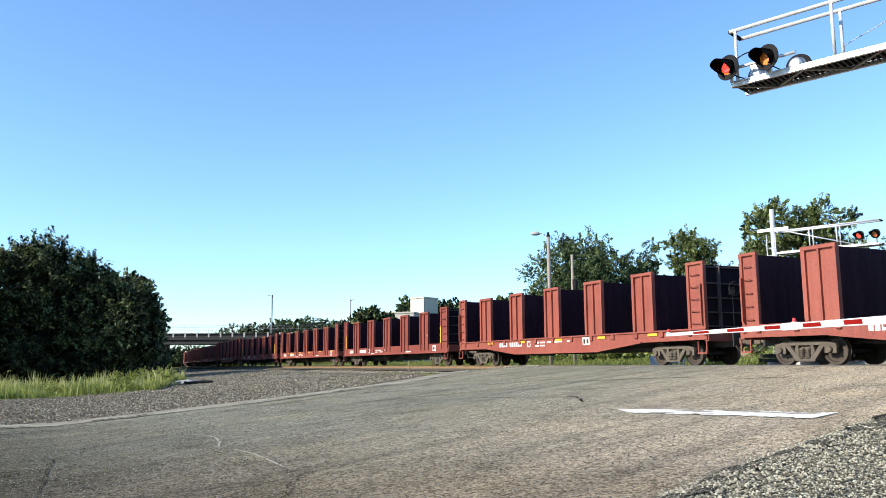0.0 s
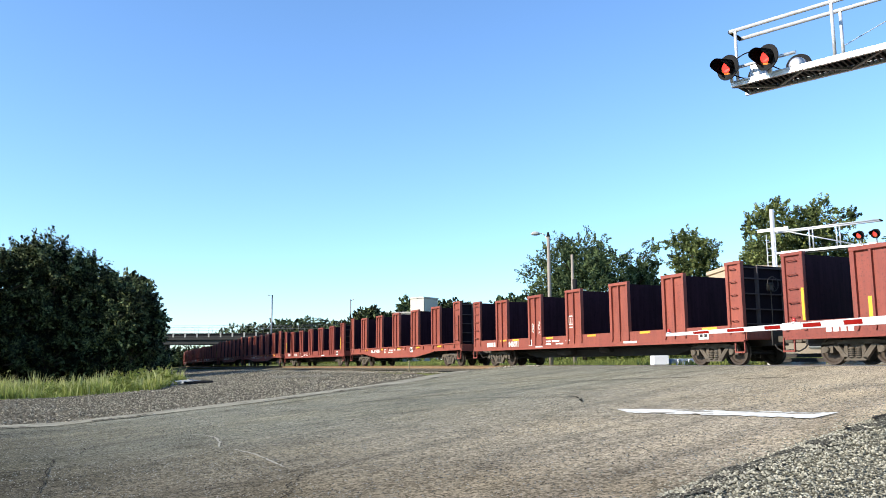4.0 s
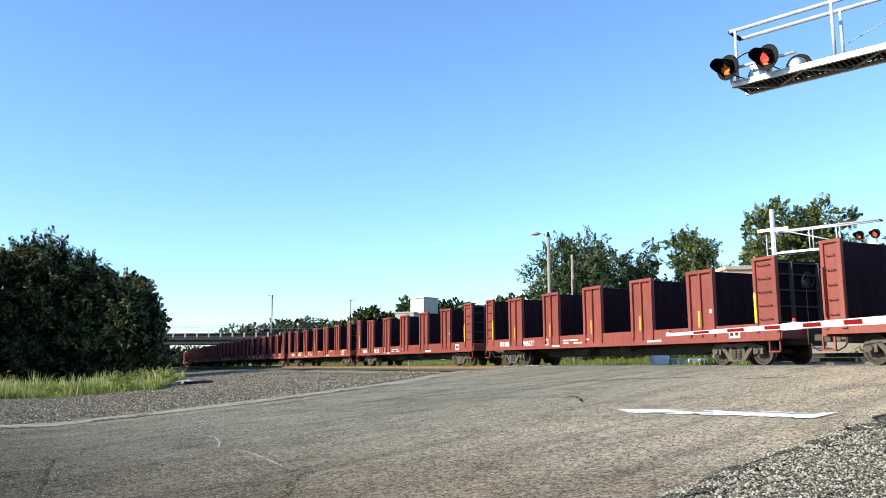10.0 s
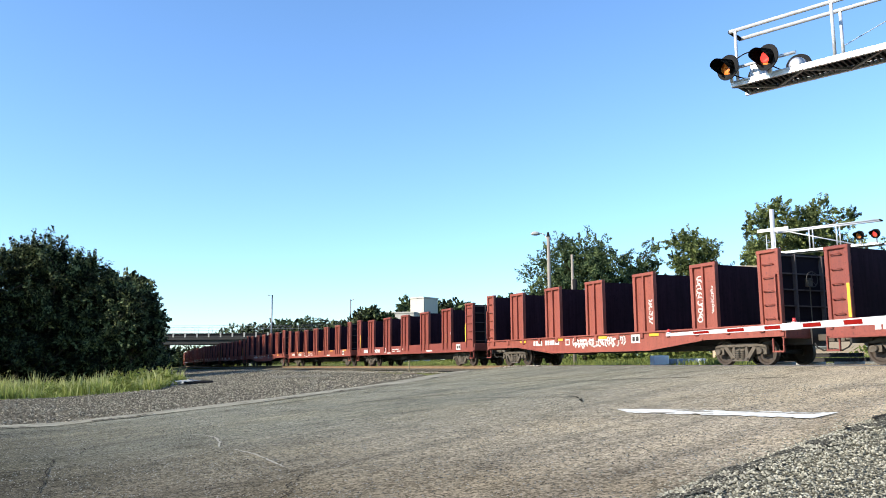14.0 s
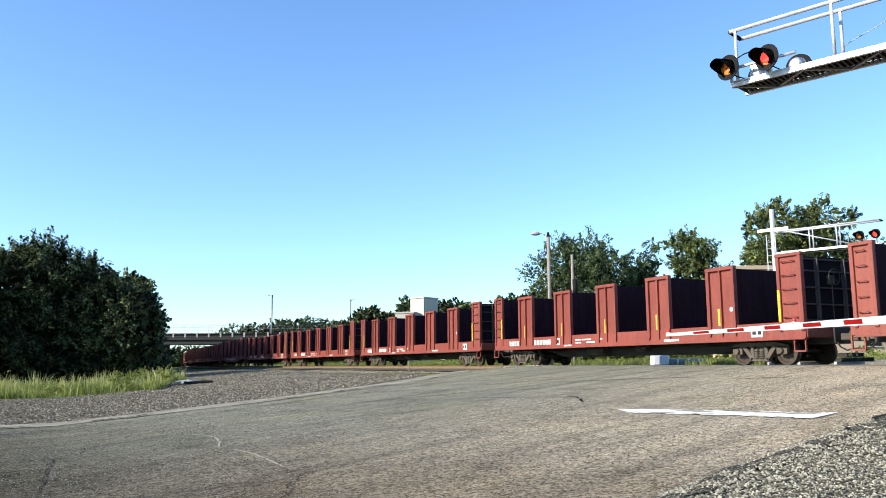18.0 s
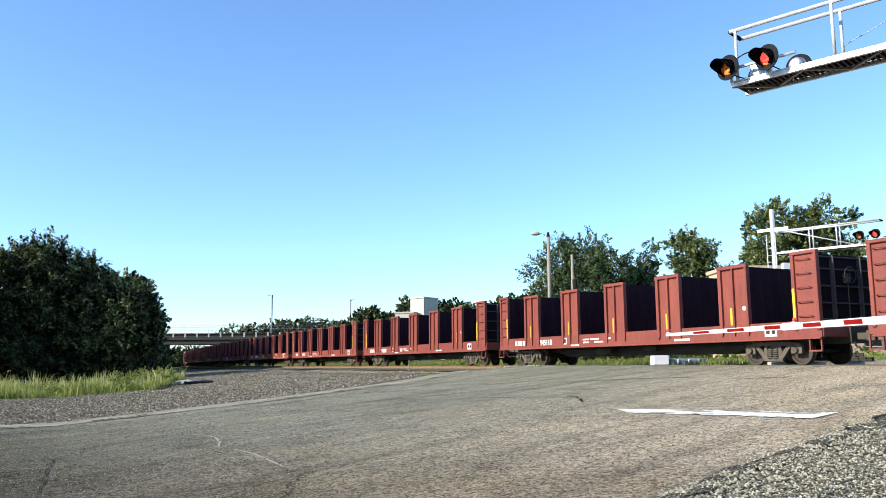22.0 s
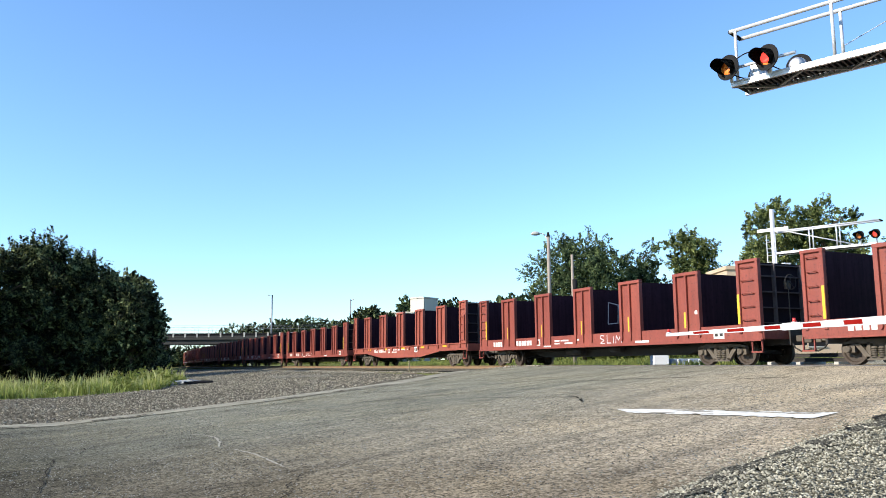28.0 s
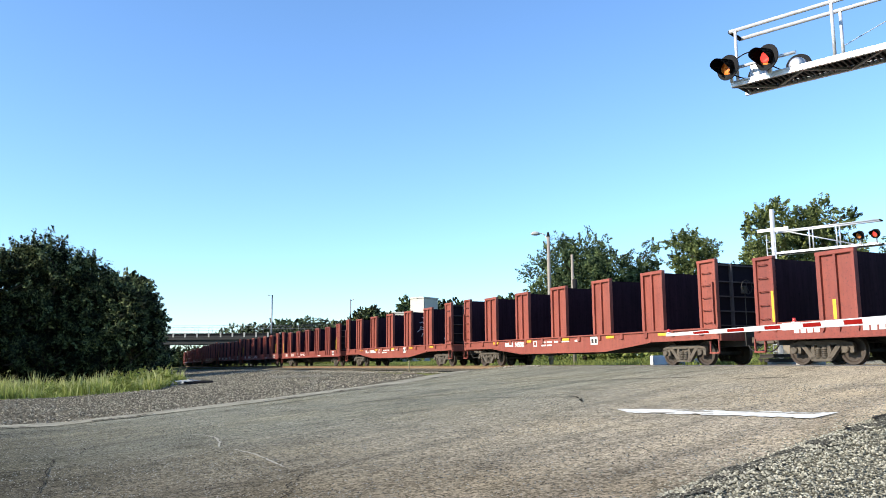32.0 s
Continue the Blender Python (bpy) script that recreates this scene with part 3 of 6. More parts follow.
def divider(car, x, kind):
    """An upright stall box across the car: framed side sheets on both sides, plain cross walls between them."""
    w = {"stripe": 0.63, "plain": 0.58, "belly": 0.60}[kind]
    x += {"stripe": 0.06, "plain": 0.02, "belly": 0.03}[kind]
    top = 3.44 if kind == "belly" else 3.22
    foot = 0.93 if kind != "belly" else 1.20
    paint = RED if kind == "stripe" else RED_B
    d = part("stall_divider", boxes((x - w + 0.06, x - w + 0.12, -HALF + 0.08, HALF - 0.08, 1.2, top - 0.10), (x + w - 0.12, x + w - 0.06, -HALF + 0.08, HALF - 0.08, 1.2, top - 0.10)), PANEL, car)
    far = bmesh.new()
    box(far, x - w, x + w, -HALF + 0.035, -HALF + 0.075, foot + 0.03, top - 0.14)
    for px, pw in ((x - w, 0.09), (x - 0.035, 0.075), (x + w - 0.14, 0.14)):
        box(far, px, px + pw, -HALF - 0.035, -HALF + 0.034, foot, top - 0.15)
    box(far, x - w, x + w, -HALF - 0.04, -HALF + 0.03, top - 0.15, top - 0.10)
    part("far_side_frame", far, paint, d)
    for side in (1,):
        y0, y1 = sorted((side * (HALF - 0.075), side * (HALF - 0.035)))
        bm = boxes((x - w + 0.05, x + w - 0.05, y0, y1, foot + 0.03, top - 0.06))
        part("side_sheet", bm, paint, d)
        ya, yb = sorted((side * (HALF - 0.10), side * (HALF + 0.045)))
        for px, pw in ((x - w, 0.09), (x - 0.035, 0.075), (x + w - 0.14, 0.14)):
            bm = bmesh.new()
            prism(bm, [(px, foot + 0.10), (px + pw * 0.3, foot), (px + pw * 0.7, foot), (px + pw, foot + 0.10), (px + pw, top - 0.10), (px, top - 0.10)], ya, yb)
            part("side_post", bm, paint, d)
        part("top_rail", boxes((x - w - 0.015, x + w + 0.015, ya, yb + 0.01 * side, top - 0.12, top), bevel=0.012), paint, d)
        if kind == "stripe":
            part("yellow_stripe", boxes((x + 0.045, x + 0.21, *sorted((side * (HALF - 0.036), side * (HALF - 0.028))), 1.24, 1.84)), YELLOW, d, "yellow reflective stripe")
        elif kind == "belly":
            part("reflector", boxes((x - 0.75, x - 0.22, *sorted((side * (HALF + 0.012), side * (HALF + 0.02))), 1.06, 1.16)), AMBER, d, "amber reflector")
    return d


def bulkhead(car, end, kind):
    """An end wall with ladder rungs on its sides and ribs on its outer face. end: +1 leads, -1 trails."""
    ln = {"stripe": (0.78, 0.92), "plain": (0.74, 0.68), "belly": (0.70, 0.84)}[kind][0 if end > 0 else 1]
    up = 0.2 if kind == "belly" else 0.0
    xo = end * LONG / 2 - (0.16 if end > 0 else 0.0)
    xi = xo - end * ln
    x0, x1 = sorted((xo, xi))
    paint = RED if kind == "stripe" else RED_B
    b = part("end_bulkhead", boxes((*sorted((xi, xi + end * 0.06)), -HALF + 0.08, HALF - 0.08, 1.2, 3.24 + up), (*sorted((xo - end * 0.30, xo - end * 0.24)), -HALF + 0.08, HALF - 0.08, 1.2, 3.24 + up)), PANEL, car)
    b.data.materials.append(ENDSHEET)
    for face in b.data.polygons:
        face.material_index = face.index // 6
    for zz in (1.32, 1.80, 2.3, 2.8, 3.16 + up):
        part("cross_rib", boxes((*sorted((xo - end * 0.24, xo - end * 0.14)), -HALF + 0.1, HALF - 0.1, zz - 0.020, zz + 0.020)), ENDRIB, b)
    for yy in (-0.55, 0.62):
        part("upright_rib", boxes((*sorted((xo - end * 0.24, xo - end * 0.10)), yy - 0.022, yy + 0.022, 1.2, 3.2 + up)), ENDRIB, b)
    far = bmesh.new()
    box(far, x0 + 0.05, x1 - 0.05, -HALF + 0.03, -HALF + 0.075, 1.0, 3.2 + up)
    for px in (x0, x1 - 0.12):
        box(far, px, px + 0.12, -HALF - 0.035, -HALF + 0.028, 1.0, 3.2 + up)
    for k in range(5):
        tube(far, (x0 + 0.1, -HALF - 0.06, 1.42 + k * 0.42), (x1 - 0.1, -HALF - 0.06, 1.42 + k * 0.42), 0.018, sides=6)
    part("far_side_frame", far, paint, b)
    for side in (1,):
        y0, y1 = sorted((side * (HALF - 0.075), side * (HALF - 0.03)))
        part("side_sheet", boxes((x0 + 0.05, x1 - 0.05, y0, y1, 1.0, 3.26 + up)), paint, b)
        ya, yb = sorted((side * (HALF - 0.12), side * (HALF + 0.035)))
        for px in (x0, x1 - 0.12):
            part("side_post", boxes((px, px + 0.12, ya, yb, 1.0, 3.26 + up), bevel=0.012), paint, b)
        part("top_rail", boxes((x0 - 0.015, x1 + 0.015, ya, yb + 0.01 * side, 3.24 + up, 3.34 + up), bevel=0.012), paint, b)
        if kind == "belly" and side == 1:
            fx = xo - end * 0.10
            part("grab_frame", boxes((fx - 0.03, fx + 0.03, HALF + 0.04, HALF + 0.12, 1.35, 2.75), (fx - 0.03, fx + 0.03, HALF, HALF + 0.06, 2.66, 2.74), (fx - 0.03, fx + 0.03, HALF, HALF + 0.06, 1.36, 1.44)), paint, b)
        for k in range(5):
            zz = 1.42 + k * 0.42
            bm = bmesh.new()
            yr = side * (HALF + 0.06)
            tube(bm, (x0 + 0.24, yr, zz), (x1 - 0.22, yr, zz), 0.016, sides=6)
            for xx in (x0 + 0.24, x1 - 0.22):
                tube(bm, (xx, side * (HALF - 0.05), zz - 0.05), (xx, yr, zz), 0.018, sides=6)
            part("ladder_rung", bm, paint, b)
        if kind == "stripe":
            a, c = sorted((xi + end * 0.012, xi + end * 0.105))
            part("yellow_stripe", boxes((a, c, *sorted((side * (HALF + 0.036), side * (HALF + 0.044))), 1.30, 2.25)), YELLOW, b, "yellow reflective stripe")
    return b


WHEEL_MESH = []


def wheel_mesh():
    bm = bmesh.new()
    prof = [(0.0, 0.09), (0.11, 0.09), (0.13, 0.03), (0.33, 0.02), (0.36, 0.07), (0.42, 0.07), (0.42, -0.04), (0.445, -0.045), (0.445, -0.07), (0.36, -0.07), (0.33, -0.02), (0.13, -0.03), (0.11, -0.09), (0.0, -0.09)]
    n, rings = 28, []
    for r, y in prof:
        if r == 0:
            rings.append([bm.verts.new((0, y, 0))])
        else:
            rings.append([bm.verts.new((r * math.cos(i * math.tau / n), y, r * math.sin(i * math.tau / n))) for i in range(n)])
    for a, b in zip(rings, rings[1:]):
        for i in range(n):
            j = (i + 1) % n
            if len(a) == 1:
                bm.faces.new((a[0], b[i], b[j]))
            elif len(b) == 1:
                bm.faces.new((a[i], b[0], a[j]))
            else:
                bm.faces.new((a[i], b[i], b[j], a[j]))
    bmesh.ops.recalc_face_normals(bm, faces=bm.faces)
    return bm


def bogie(car, x):
    b = part("bogie", boxes((x - 0.22, x + 0.22, -0.98, 0.98, 0.38, 0.68), (x - 0.14, x + 0.14, -0.2, 0.2, 0.66, 0.8), bevel=0.02), BOGIE, car)
    for side in (1, -1):
        y = side * 1.02
        bm = bmesh.new()
        # cast side frame: top chord, two slanting legs, spring seat and columns, with open windows
        for outline in ([(x - 1.12, 0.50), (x - 1.08, 0.62), (x - 0.62, 0.70), (x + 0.62, 0.70), (x + 1.08, 0.62), (x + 1.12, 0.50), (x + 0.66, 0.58), (x - 0.66, 0.58)],
                        [(x - 1.10, 0.34), (x - 1.10, 0.56), (x - 0.70, 0.60), (x - 0.70, 0.34)], [(x + 0.70, 0.34), (x + 0.70, 0.60), (x + 1.10, 0.56), (x + 1.10, 0.34)],
                        [(x - 0.72, 0.58), (x - 0.58, 0.62), (x - 0.22, 0.22), (x - 0.34, 0.14)], [(x + 0.58, 0.62), (x + 0.72, 0.58), (x + 0.34, 0.14), (x + 0.22, 0.22)],
                        [(x - 0.36, 0.12), (x - 0.36, 0.22), (x + 0.36, 0.22), (x + 0.36, 0.12)],
                        [(x - 0.36, 0.40), (x - 0.30, 0.62), (x - 0.22, 0.62), (x - 0.22, 0.22)], [(x + 0.22, 0.22), (x + 0.22, 0.62), (x + 0.30, 0.62), (x + 0.36, 0.40)]):
            prism(bm, outline, y - 0.06, y + 0.06)
        part("side_frame", bm, BOGIE, b)
        spring = bmesh.new()
        for sx in (-0.11, 0.11):
            for c in range(5):
                tube(spring, (x + sx, y + side * 0.03, 0.205 + c * 0.058), (x + sx, y + side * 0.03, 0.240 + c * 0.058), 0.098, sides=10)
            tube(spring, (x + sx, y + side * 0.03, 0.2), (x + sx, y + side * 0.03, 0.5), 0.07, sides=8)
        part("spring_nest", spring, BOGIE, b)
        for k in (-0.89, 0.89):
            w = new("wheel", WHEEL_MESH[0])
            w.location = (x + k, side * 0.79, 0.445 - 0.025)
            w.rotation_euler = (0, 0, 0 if side == 1 else math.pi)
            w.parent = b
            part("axle_cap", bar((x + k, y + side * 0.05, 0.43), (x + k, y + side * 0.15, 0.43), 0.10, 0.08, 10), BOGIE, b)
    for k in (-0.89, 0.89):
        part("axle", bar((x + k, -0.95, 0.42), (x + k, 0.95, 0.42), 0.075, sides=8), BLACKISH, b)
    return b


def bars(car, rows, y, material, label="", name="stencil"):
    """Lettering that nobody can read, or a maker's mark: plain bars on the side sill."""
    ob = part(name, boxes(*[(x0, x1, y, y + 0.006, z0, z1) for x0, x1, z0, z1 in rows]), material, car, label)
    if len(rows) > 1:
        ob["kind"] = "stuff"


def flat_car(kind):
    label = {"stripe": "oxide-red stall flat car with yellow stripes on its dividers",
             "plain": "oxide-red stall flat car with plain unstriped dividers",
             "belly": "faded red stall flat car with a fish-bellied side sill"}[kind]
    car = empty("railroad_car", Matrix(), label, "freight car", "cars of the freight train")
    h = LONG / 2
    paint = RED if kind == "stripe" else RED_B
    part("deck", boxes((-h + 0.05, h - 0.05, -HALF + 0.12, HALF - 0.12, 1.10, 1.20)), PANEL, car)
    low = 0.52 if kind == "belly" else 0.38     # the deep middle of the centre sill, between the bogies
    bm = prism(bmesh.new(), [(-h - 0.1, 1.09), (-h - 0.1, 0.62), (-6.0, 0.62), (-4.9, low), (4.9, low), (6.0, 0.62), (h + 0.1, 0.62), (h + 0.1, 1.09)], -0.35, 0.35)
    part("center_sill", bm, BLACKISH, car)
    for x in np.linspace(-5.2, 5.2, 5):
        part("cross_bearer", boxes((x - 0.08, x + 0.08, -HALF + 0.14, HALF - 0.14, 0.84, 1.09)), BLACKISH, car)
    for side in (1, -1):
        ya, yb = sorted((side * (HALF - 0.12), side * (HALF - 0.01)))
        bm = bmesh.new()
        if kind == "belly":
            prism(bm, [(-h, 1.20), (-h, 0.86), (-h + 3.4, 0.84), (-h + 6.2, 0.56), (h - 6.2, 0.56), (h - 3.4, 0.84), (h - 0.14, 0.86), (h - 0.14, 1.20)], ya, yb)
            part("side_sill", bm, paint, car)
            bm = bmesh.new()
            yc, yd = sorted((side * (HALF - 0.02), side * (HALF + 0.07)))
            prism(bm, [(-h + 3.4, 0.86), (-h + 6.2, 0.58), (h - 6.2, 0.58), (h - 3.4, 0.86), (h - 3.4, 0.82), (h - 6.2, 0.53), (-h + 6.2, 0.53), (-h + 3.4, 0.82)], yc, yd)
            part("sill_flange", bm, paint, car)
            part("deck_rail", boxes((-h, h - 0.14, *sorted((side * (HALF - 0.12), side * (HALF + 0.05))), 1.19, 1.25), bevel=0.01), paint, car)
            for x in np.linspace(-h + 0.8, h - 0.8, 13):
                part("stake_pocket", boxes((x - 0.09, x + 0.09, *sorted((side * (HALF - 0.02), side * (HALF + 0.06))), 1.0, 1.19), bevel=0.015), paint, car)
        else:
            box(bm, -h, h - 0.14, ya, yb, 0.76, 1.28)
            part("side_sill", bm, paint, car)
            part("sill_flange", boxes((-h, h - 0.14, *sorted((side * (HALF - 0.03), side * (HALF + 0.06))), 0.74, 0.79), bevel=0.008), paint, car)
    for i in range(5):
        divider(car, (i - 2) * 3.14, kind)
    bulkhead(car, 1, kind)
    bulkhead(car, -1, kind)
    bogie(car, h - 2.15)
    bogie(car, -h + (1.8 if kind == "plain" else 2.15))
    for end in (1, -1):
        c = part("coupler", boxes((*sorted((end * h, end * (h + 0.62))), -0.11, 0.11, 0.72, 0.92), (*sorted((end * (h + 0.42), end * (h + 0.70))), -0.16, 0.16, 0.68, 0.98), bevel=0.02), BOGIE, car)
        bm = bmesh.new()
        pts = [(end * (h + 0.02), 0.25, 0.74), (end * (h + 0.2), 0.27, 0.52), (end * (h + 0.42), 0.28, 0.42), (end * (h + 0.72), 0.28, 0.47)]
        for a, b2 in zip(pts, pts[1:]):
            tube(bm, a, b2, 0.025, sides=6)
        part("air_hose", bm, BLACKISH, c)
        part("end_beam", boxes((*sorted((end * (h - 0.14), end * (h + 0.03))), -HALF + 0.05, HALF - 0.05, 0.80, 1.18), bevel=0.015), paint, car)
        part("step", boxes((end * (h - 0.45), end * (h - 0.41), HALF - 0.05, HALF, 0.4, 0.8), (end * (h - 0.05), end * (h - 0.01), HALF - 0.05, HALF, 0.4, 0.8), (*sorted((end * (h - 0.45), end * (h - 0.01))), HALF - 0.06, HALF + 0.02, 0.38, 0.43)) if end > 0 else boxes((-h + 0.41, -h + 0.45, HALF - 0.05, HALF, 0.4, 0.8), (-h + 0.01, -h + 0.05, HALF - 0.05, HALF, 0.4, 0.8), (-h + 0.01, -h + 0.45, HALF - 0.06, HALF + 0.02, 0.38, 0.43)), paint, car)
    # brake gear below the deck and the brake wheel on the trailing end
    part("air_reservoir", bar((1.2, 0.7, 0.62), (2.3, 0.7, 0.62), 0.18, sides=12), BLACKISH, car)
    part("brake_cylinder", bar((-1.6, 0.75, 0.66), (-0.9, 0.75, 0.66), 0.14, sides=12), BLACKISH, car)
    part("brake_rod", bar((-6.4, 0.55, 0.66), (6.4, 0.55, 0.66), 0.02, sides=6), BLACKISH, car)
    bm = bmesh.new()
    n = 14
    wz = 2.62
    ring = [Vector((-h - 0.06, 0.15 + 0.24 * math.cos(i * math.tau / n), wz + 0.24 * math.sin(i * math.tau / n))) for i in range(n)]
    for i in range(n):
        tube(bm, ring[i], ring[(i + 1) % n], 0.015, sides=5, caps=False)
    for i in (0, 4, 9):
        tube(bm, (-h - 0.03, 0.15, wz), ring[i], 0.013, sides=5)
    tube(bm, (-h + 0.2, 0.15, wz), (-h - 0.06, 0.15, wz), 0.035, sides=8)
    wheel = part("brake_wheel", bm, BLACKISH, car)
    part("brake_housing", boxes((-h - 0.02, -h + 0.16, 0.07, 0.23, wz - 0.22, wz + 0.05), (-h + 0.02, -h + 0.06, 0.13, 0.17, 1.2, wz - 0.22), bevel=0.02), BOGIE, wheel, "dusty brown brake housing with its chain rod")
    y = HALF - 0.008
    if kind == "belly":
        bars(car, [(4.75 - 0.2 * k, 4.90 - 0.2 * k, 0.90, 1.10) for k in range(4)], y, WHITE)
        bars(car, [(3.75 - 0.2 * k, 3.90 - 0.2 * k, 0.90, 1.10) for k in range(6)], y, WHITE, "", "car_number")
        bars(car, [(2.2, 2.25, 0.86, 1.12), (1.95, 2.0, 0.86, 1.12), (2.0, 2.2, 1.07, 1.12), (2.0, 2.2, 0.86, 0.91)], y, WHITE)
        bars(car, [(1.2, 1.55, 1.0, 1.07), (0.7, 1.1, 1.0, 1.07), (1.2, 1.55, 0.86, 0.93), (0.7, 1.1, 0.86, 0.93), (0.2, 0.5, 1.0, 1.07), (-0.7, -0.1, 1.0, 1.07), (-1.5, -1.1, 1.0, 1.07)], y, WHITE)
        plate = part("plate", boxes((-2.75, -2.25, y, y + 0.006, 0.84, 1.16)), WHITE, car, "white plate")
        bars(plate, [(-2.68, -2.54, 0.90, 1.08), (-2.46, -2.32, 0.90, 1.08)], y + 0.006, BLACKISH)
    else:
        bars(car, [(h - 1.75 - 0.24 * k, h - 1.57 - 0.24 * k, 0.93, 1.15) for k in range(4)], y, WHITE)
        bars(car, [(h - 4.05 - 0.24 * k, h - 3.87 - 0.24 * k, 0.93, 1.15) for k in range(6)], y, WHITE, "", "car_number")
        bars(car, [(h - 5.75, h - 5.7, 0.90, 1.18), (h - 6.0, h - 5.95, 0.90, 1.18), (h - 5.95, h - 5.75, 1.13, 1.18), (h - 5.95, h - 5.75, 0.90, 0.95)], y, WHITE)
        bars(car, [(1.9, 2.3, 1.04, 1.10), (1.2, 1.8, 1.04, 1.10), (1.9, 2.3, 0.92, 0.98), (0.9, 1.5, 0.92, 0.98), (0.4, 0.7, 1.04, 1.10)], y, WHITE)
        bars(car, [(-4.1, -3.3, 0.84, 0.92), (2.6, 3.2, 0.82, 0.88)], y, WHITE)
        plate = part("plate", boxes((-7.90, -7.42, y, y + 0.006, 0.86, 1.18)), WHITE, car, "white plate")
        bars(plate, [(-7.84, -7.70, 0.94, 1.10), (-7.62, -7.48, 0.94, 1.10)], y + 0.006, BLACKISH)
        if kind == "plain":
            for k, (x0, x1) in enumerate(((h - 3.6, h - 3.0), (-h + 1.2, -h + 1.9), (-4.9, -4.3), (-1.5, -0.9), (1.7, 2.3), (4.7, 5.3))):
                part("reflector", boxes((x0, x1, y, y + 0.006, 1.18, 1.26)), AMBER, car, "amber reflector")
        else:
            part("sticker", bar((-6.62, HALF - 0.036, 1.80), (-6.62, HALF - 0.026, 1.80), 0.075, sides=12), WHITE, car, "round white sticker")
    return car


# where the trailing car's mark passes, second by second, along the line; a car passes about every second
PITCH = 20.48
MARKS = [21.92, 21.47, 20.9, 20.48, 20.23, 19.97, 19.72, 19.33, 18.9, 19.16, 18.83, 18.56, 18.2, 18.13, 18.69, 18.44, 18.18, 17.93, 17.89, 17.34, 17.4,
         17.38, 17.34, 18.33, 19.38, 19.38, 19.43, 19.47, 19.52, 19.77, 19.82, 21.08, 21.35]
BELLY = {0, 1, 3, 11, 14, 27, 31, 32, -4, -9}
PLAIN = {4, 8, 12, 19, -2, -7}
NUMBERS = {1: "945026", 2: "945130", 3: "945017", 4: "945071", 7: "945104", 8: "945080", 9: "945122", 10: "945136", 11: "945030", 12: "945180", 13: "945144", 15: "945105", 20: "945107",
           21: "945086", 22: "945118", 23: "945138", 24: "945106", 25: "945131", 26: "945140", 29: "945145", 30: "945101", 32: "945001"}
CARS = []


def train():
    WHEEL_MESH.append(bpy.data.meshes.new("wheel"))
    bm = wheel_mesh()
    bm.to_mesh(WHEEL_MESH[0])
    bm.free()
    WHEEL_MESH[0].materials.append(WHEEL)
    protos = {}
    for i in range(-13, 34):
        kind = "belly" if i in BELLY else "plain" if i in PLAIN else "stripe"
        if kind not in protos:
            protos[kind] = flat_car(kind)
            car = protos[kind]
        else:
            car = copy_thing(protos[kind], Matrix())
        CARS.append((i, car))
        marks(i, car)


def scrawl(car, strokes, width, plane, material, label):
    """Sprayed lines. plane: 'side' for x and z on the car's near side, or the x of a cross wall for y and z on its trailing face."""
    bm = bmesh.new()
    for pts in strokes:
        for a, b in zip(pts, pts[1:]):
            d = Vector((b[0] - a[0], b[1] - a[1]))
            if d.length < 1e-4:
                continue
            n = Vector((-d.y, d.x)).normalized() * width / 2
            e = d.normalized() * width * 0.3
            quad = [(a[0] - e.x + n.x, a[1] - e.y + n.y), (b[0] + e.x + n.x, b[1] + e.y + n.y), (b[0] + e.x - n.x, b[1] + e.y - n.y), (a[0] - e.x - n.x, a[1] - e.y - n.y)]
            if plane == "side":
                bm.faces.new([bm.verts.new((p, HALF - 0.029, q)) for p, q in quad])
            elif plane == "sill":
                bm.faces.new([bm.verts.new((p, HALF - 0.004, q)) for p, q in quad])
            else:
                bm.faces.new([bm.verts.new((plane, p, q)) for p, q in quad])
    ob = part("sprayed_scrawl", bm, material, car, label)
    ob["kind"] = "stuff"


def arc(cx, cz, r, a0, a1, n=12, squash=1.0):
    return [(cx + r * math.cos(math.radians(a0 + (a1 - a0) * k / n)), cz + r * squash * math.sin(math.radians(a0 + (a1 - a0) * k / n))) for k in range(n + 1)]


def tag_column(x, z0, z1, seed, wide=0.14):
    """An unreadable tag written downwards, as short loops."""
    rng = random.Random(seed)
    out, z = [], z1
    while z > z0:
        start, sweep = rng.uniform(0, 360), rng.choice((-1, 1)) * rng.uniform(150, 320)
        out.append(arc(x + rng.uniform(-wide, wide) * 0.35, z, wide * rng.uniform(0.6, 1.0), start, start + sweep, 8, rng.uniform(0.45, 0.8)))
        if rng.random() < 0.6:
            out.append([(x + rng.uniform(-wide, wide), z + rng.uniform(-0.04, 0.04)), (x + rng.uniform(-wide, wide), z - rng.uniform(0.08, 0.14))])
        z -= rng.uniform(0.11, 0.17)
    return out


def number(car, text, x, z, size):
    """Replaces the plain bars of the car's number by its digits."""
    for ob in list(car.children):
        if ob.name.split(".")[0] == "car_number":
            bpy.data.objects.remove(ob)
    cu = bpy.data.curves.new("car_number", 'FONT')
    cu.body, cu.size, cu.extrude, cu.align_x, cu.offset = text, size, 0.003, 'LEFT', 0.014
    tmp = bpy.data.objects.new("car_number", cu)
    me = bpy.data.meshes.new_from_object(tmp)
    bpy.data.objects.remove(tmp)
    me.materials.append(WHITE)
    ob = new("car_number", me)
    ob.matrix_basis = Matrix.Translation((x, HALF - 0.003, z)) @ Euler((math.pi / 2, 0, math.pi)).to_matrix().to_4x4()
    ob.parent = car
    tagged(ob, "white stencilled car number")


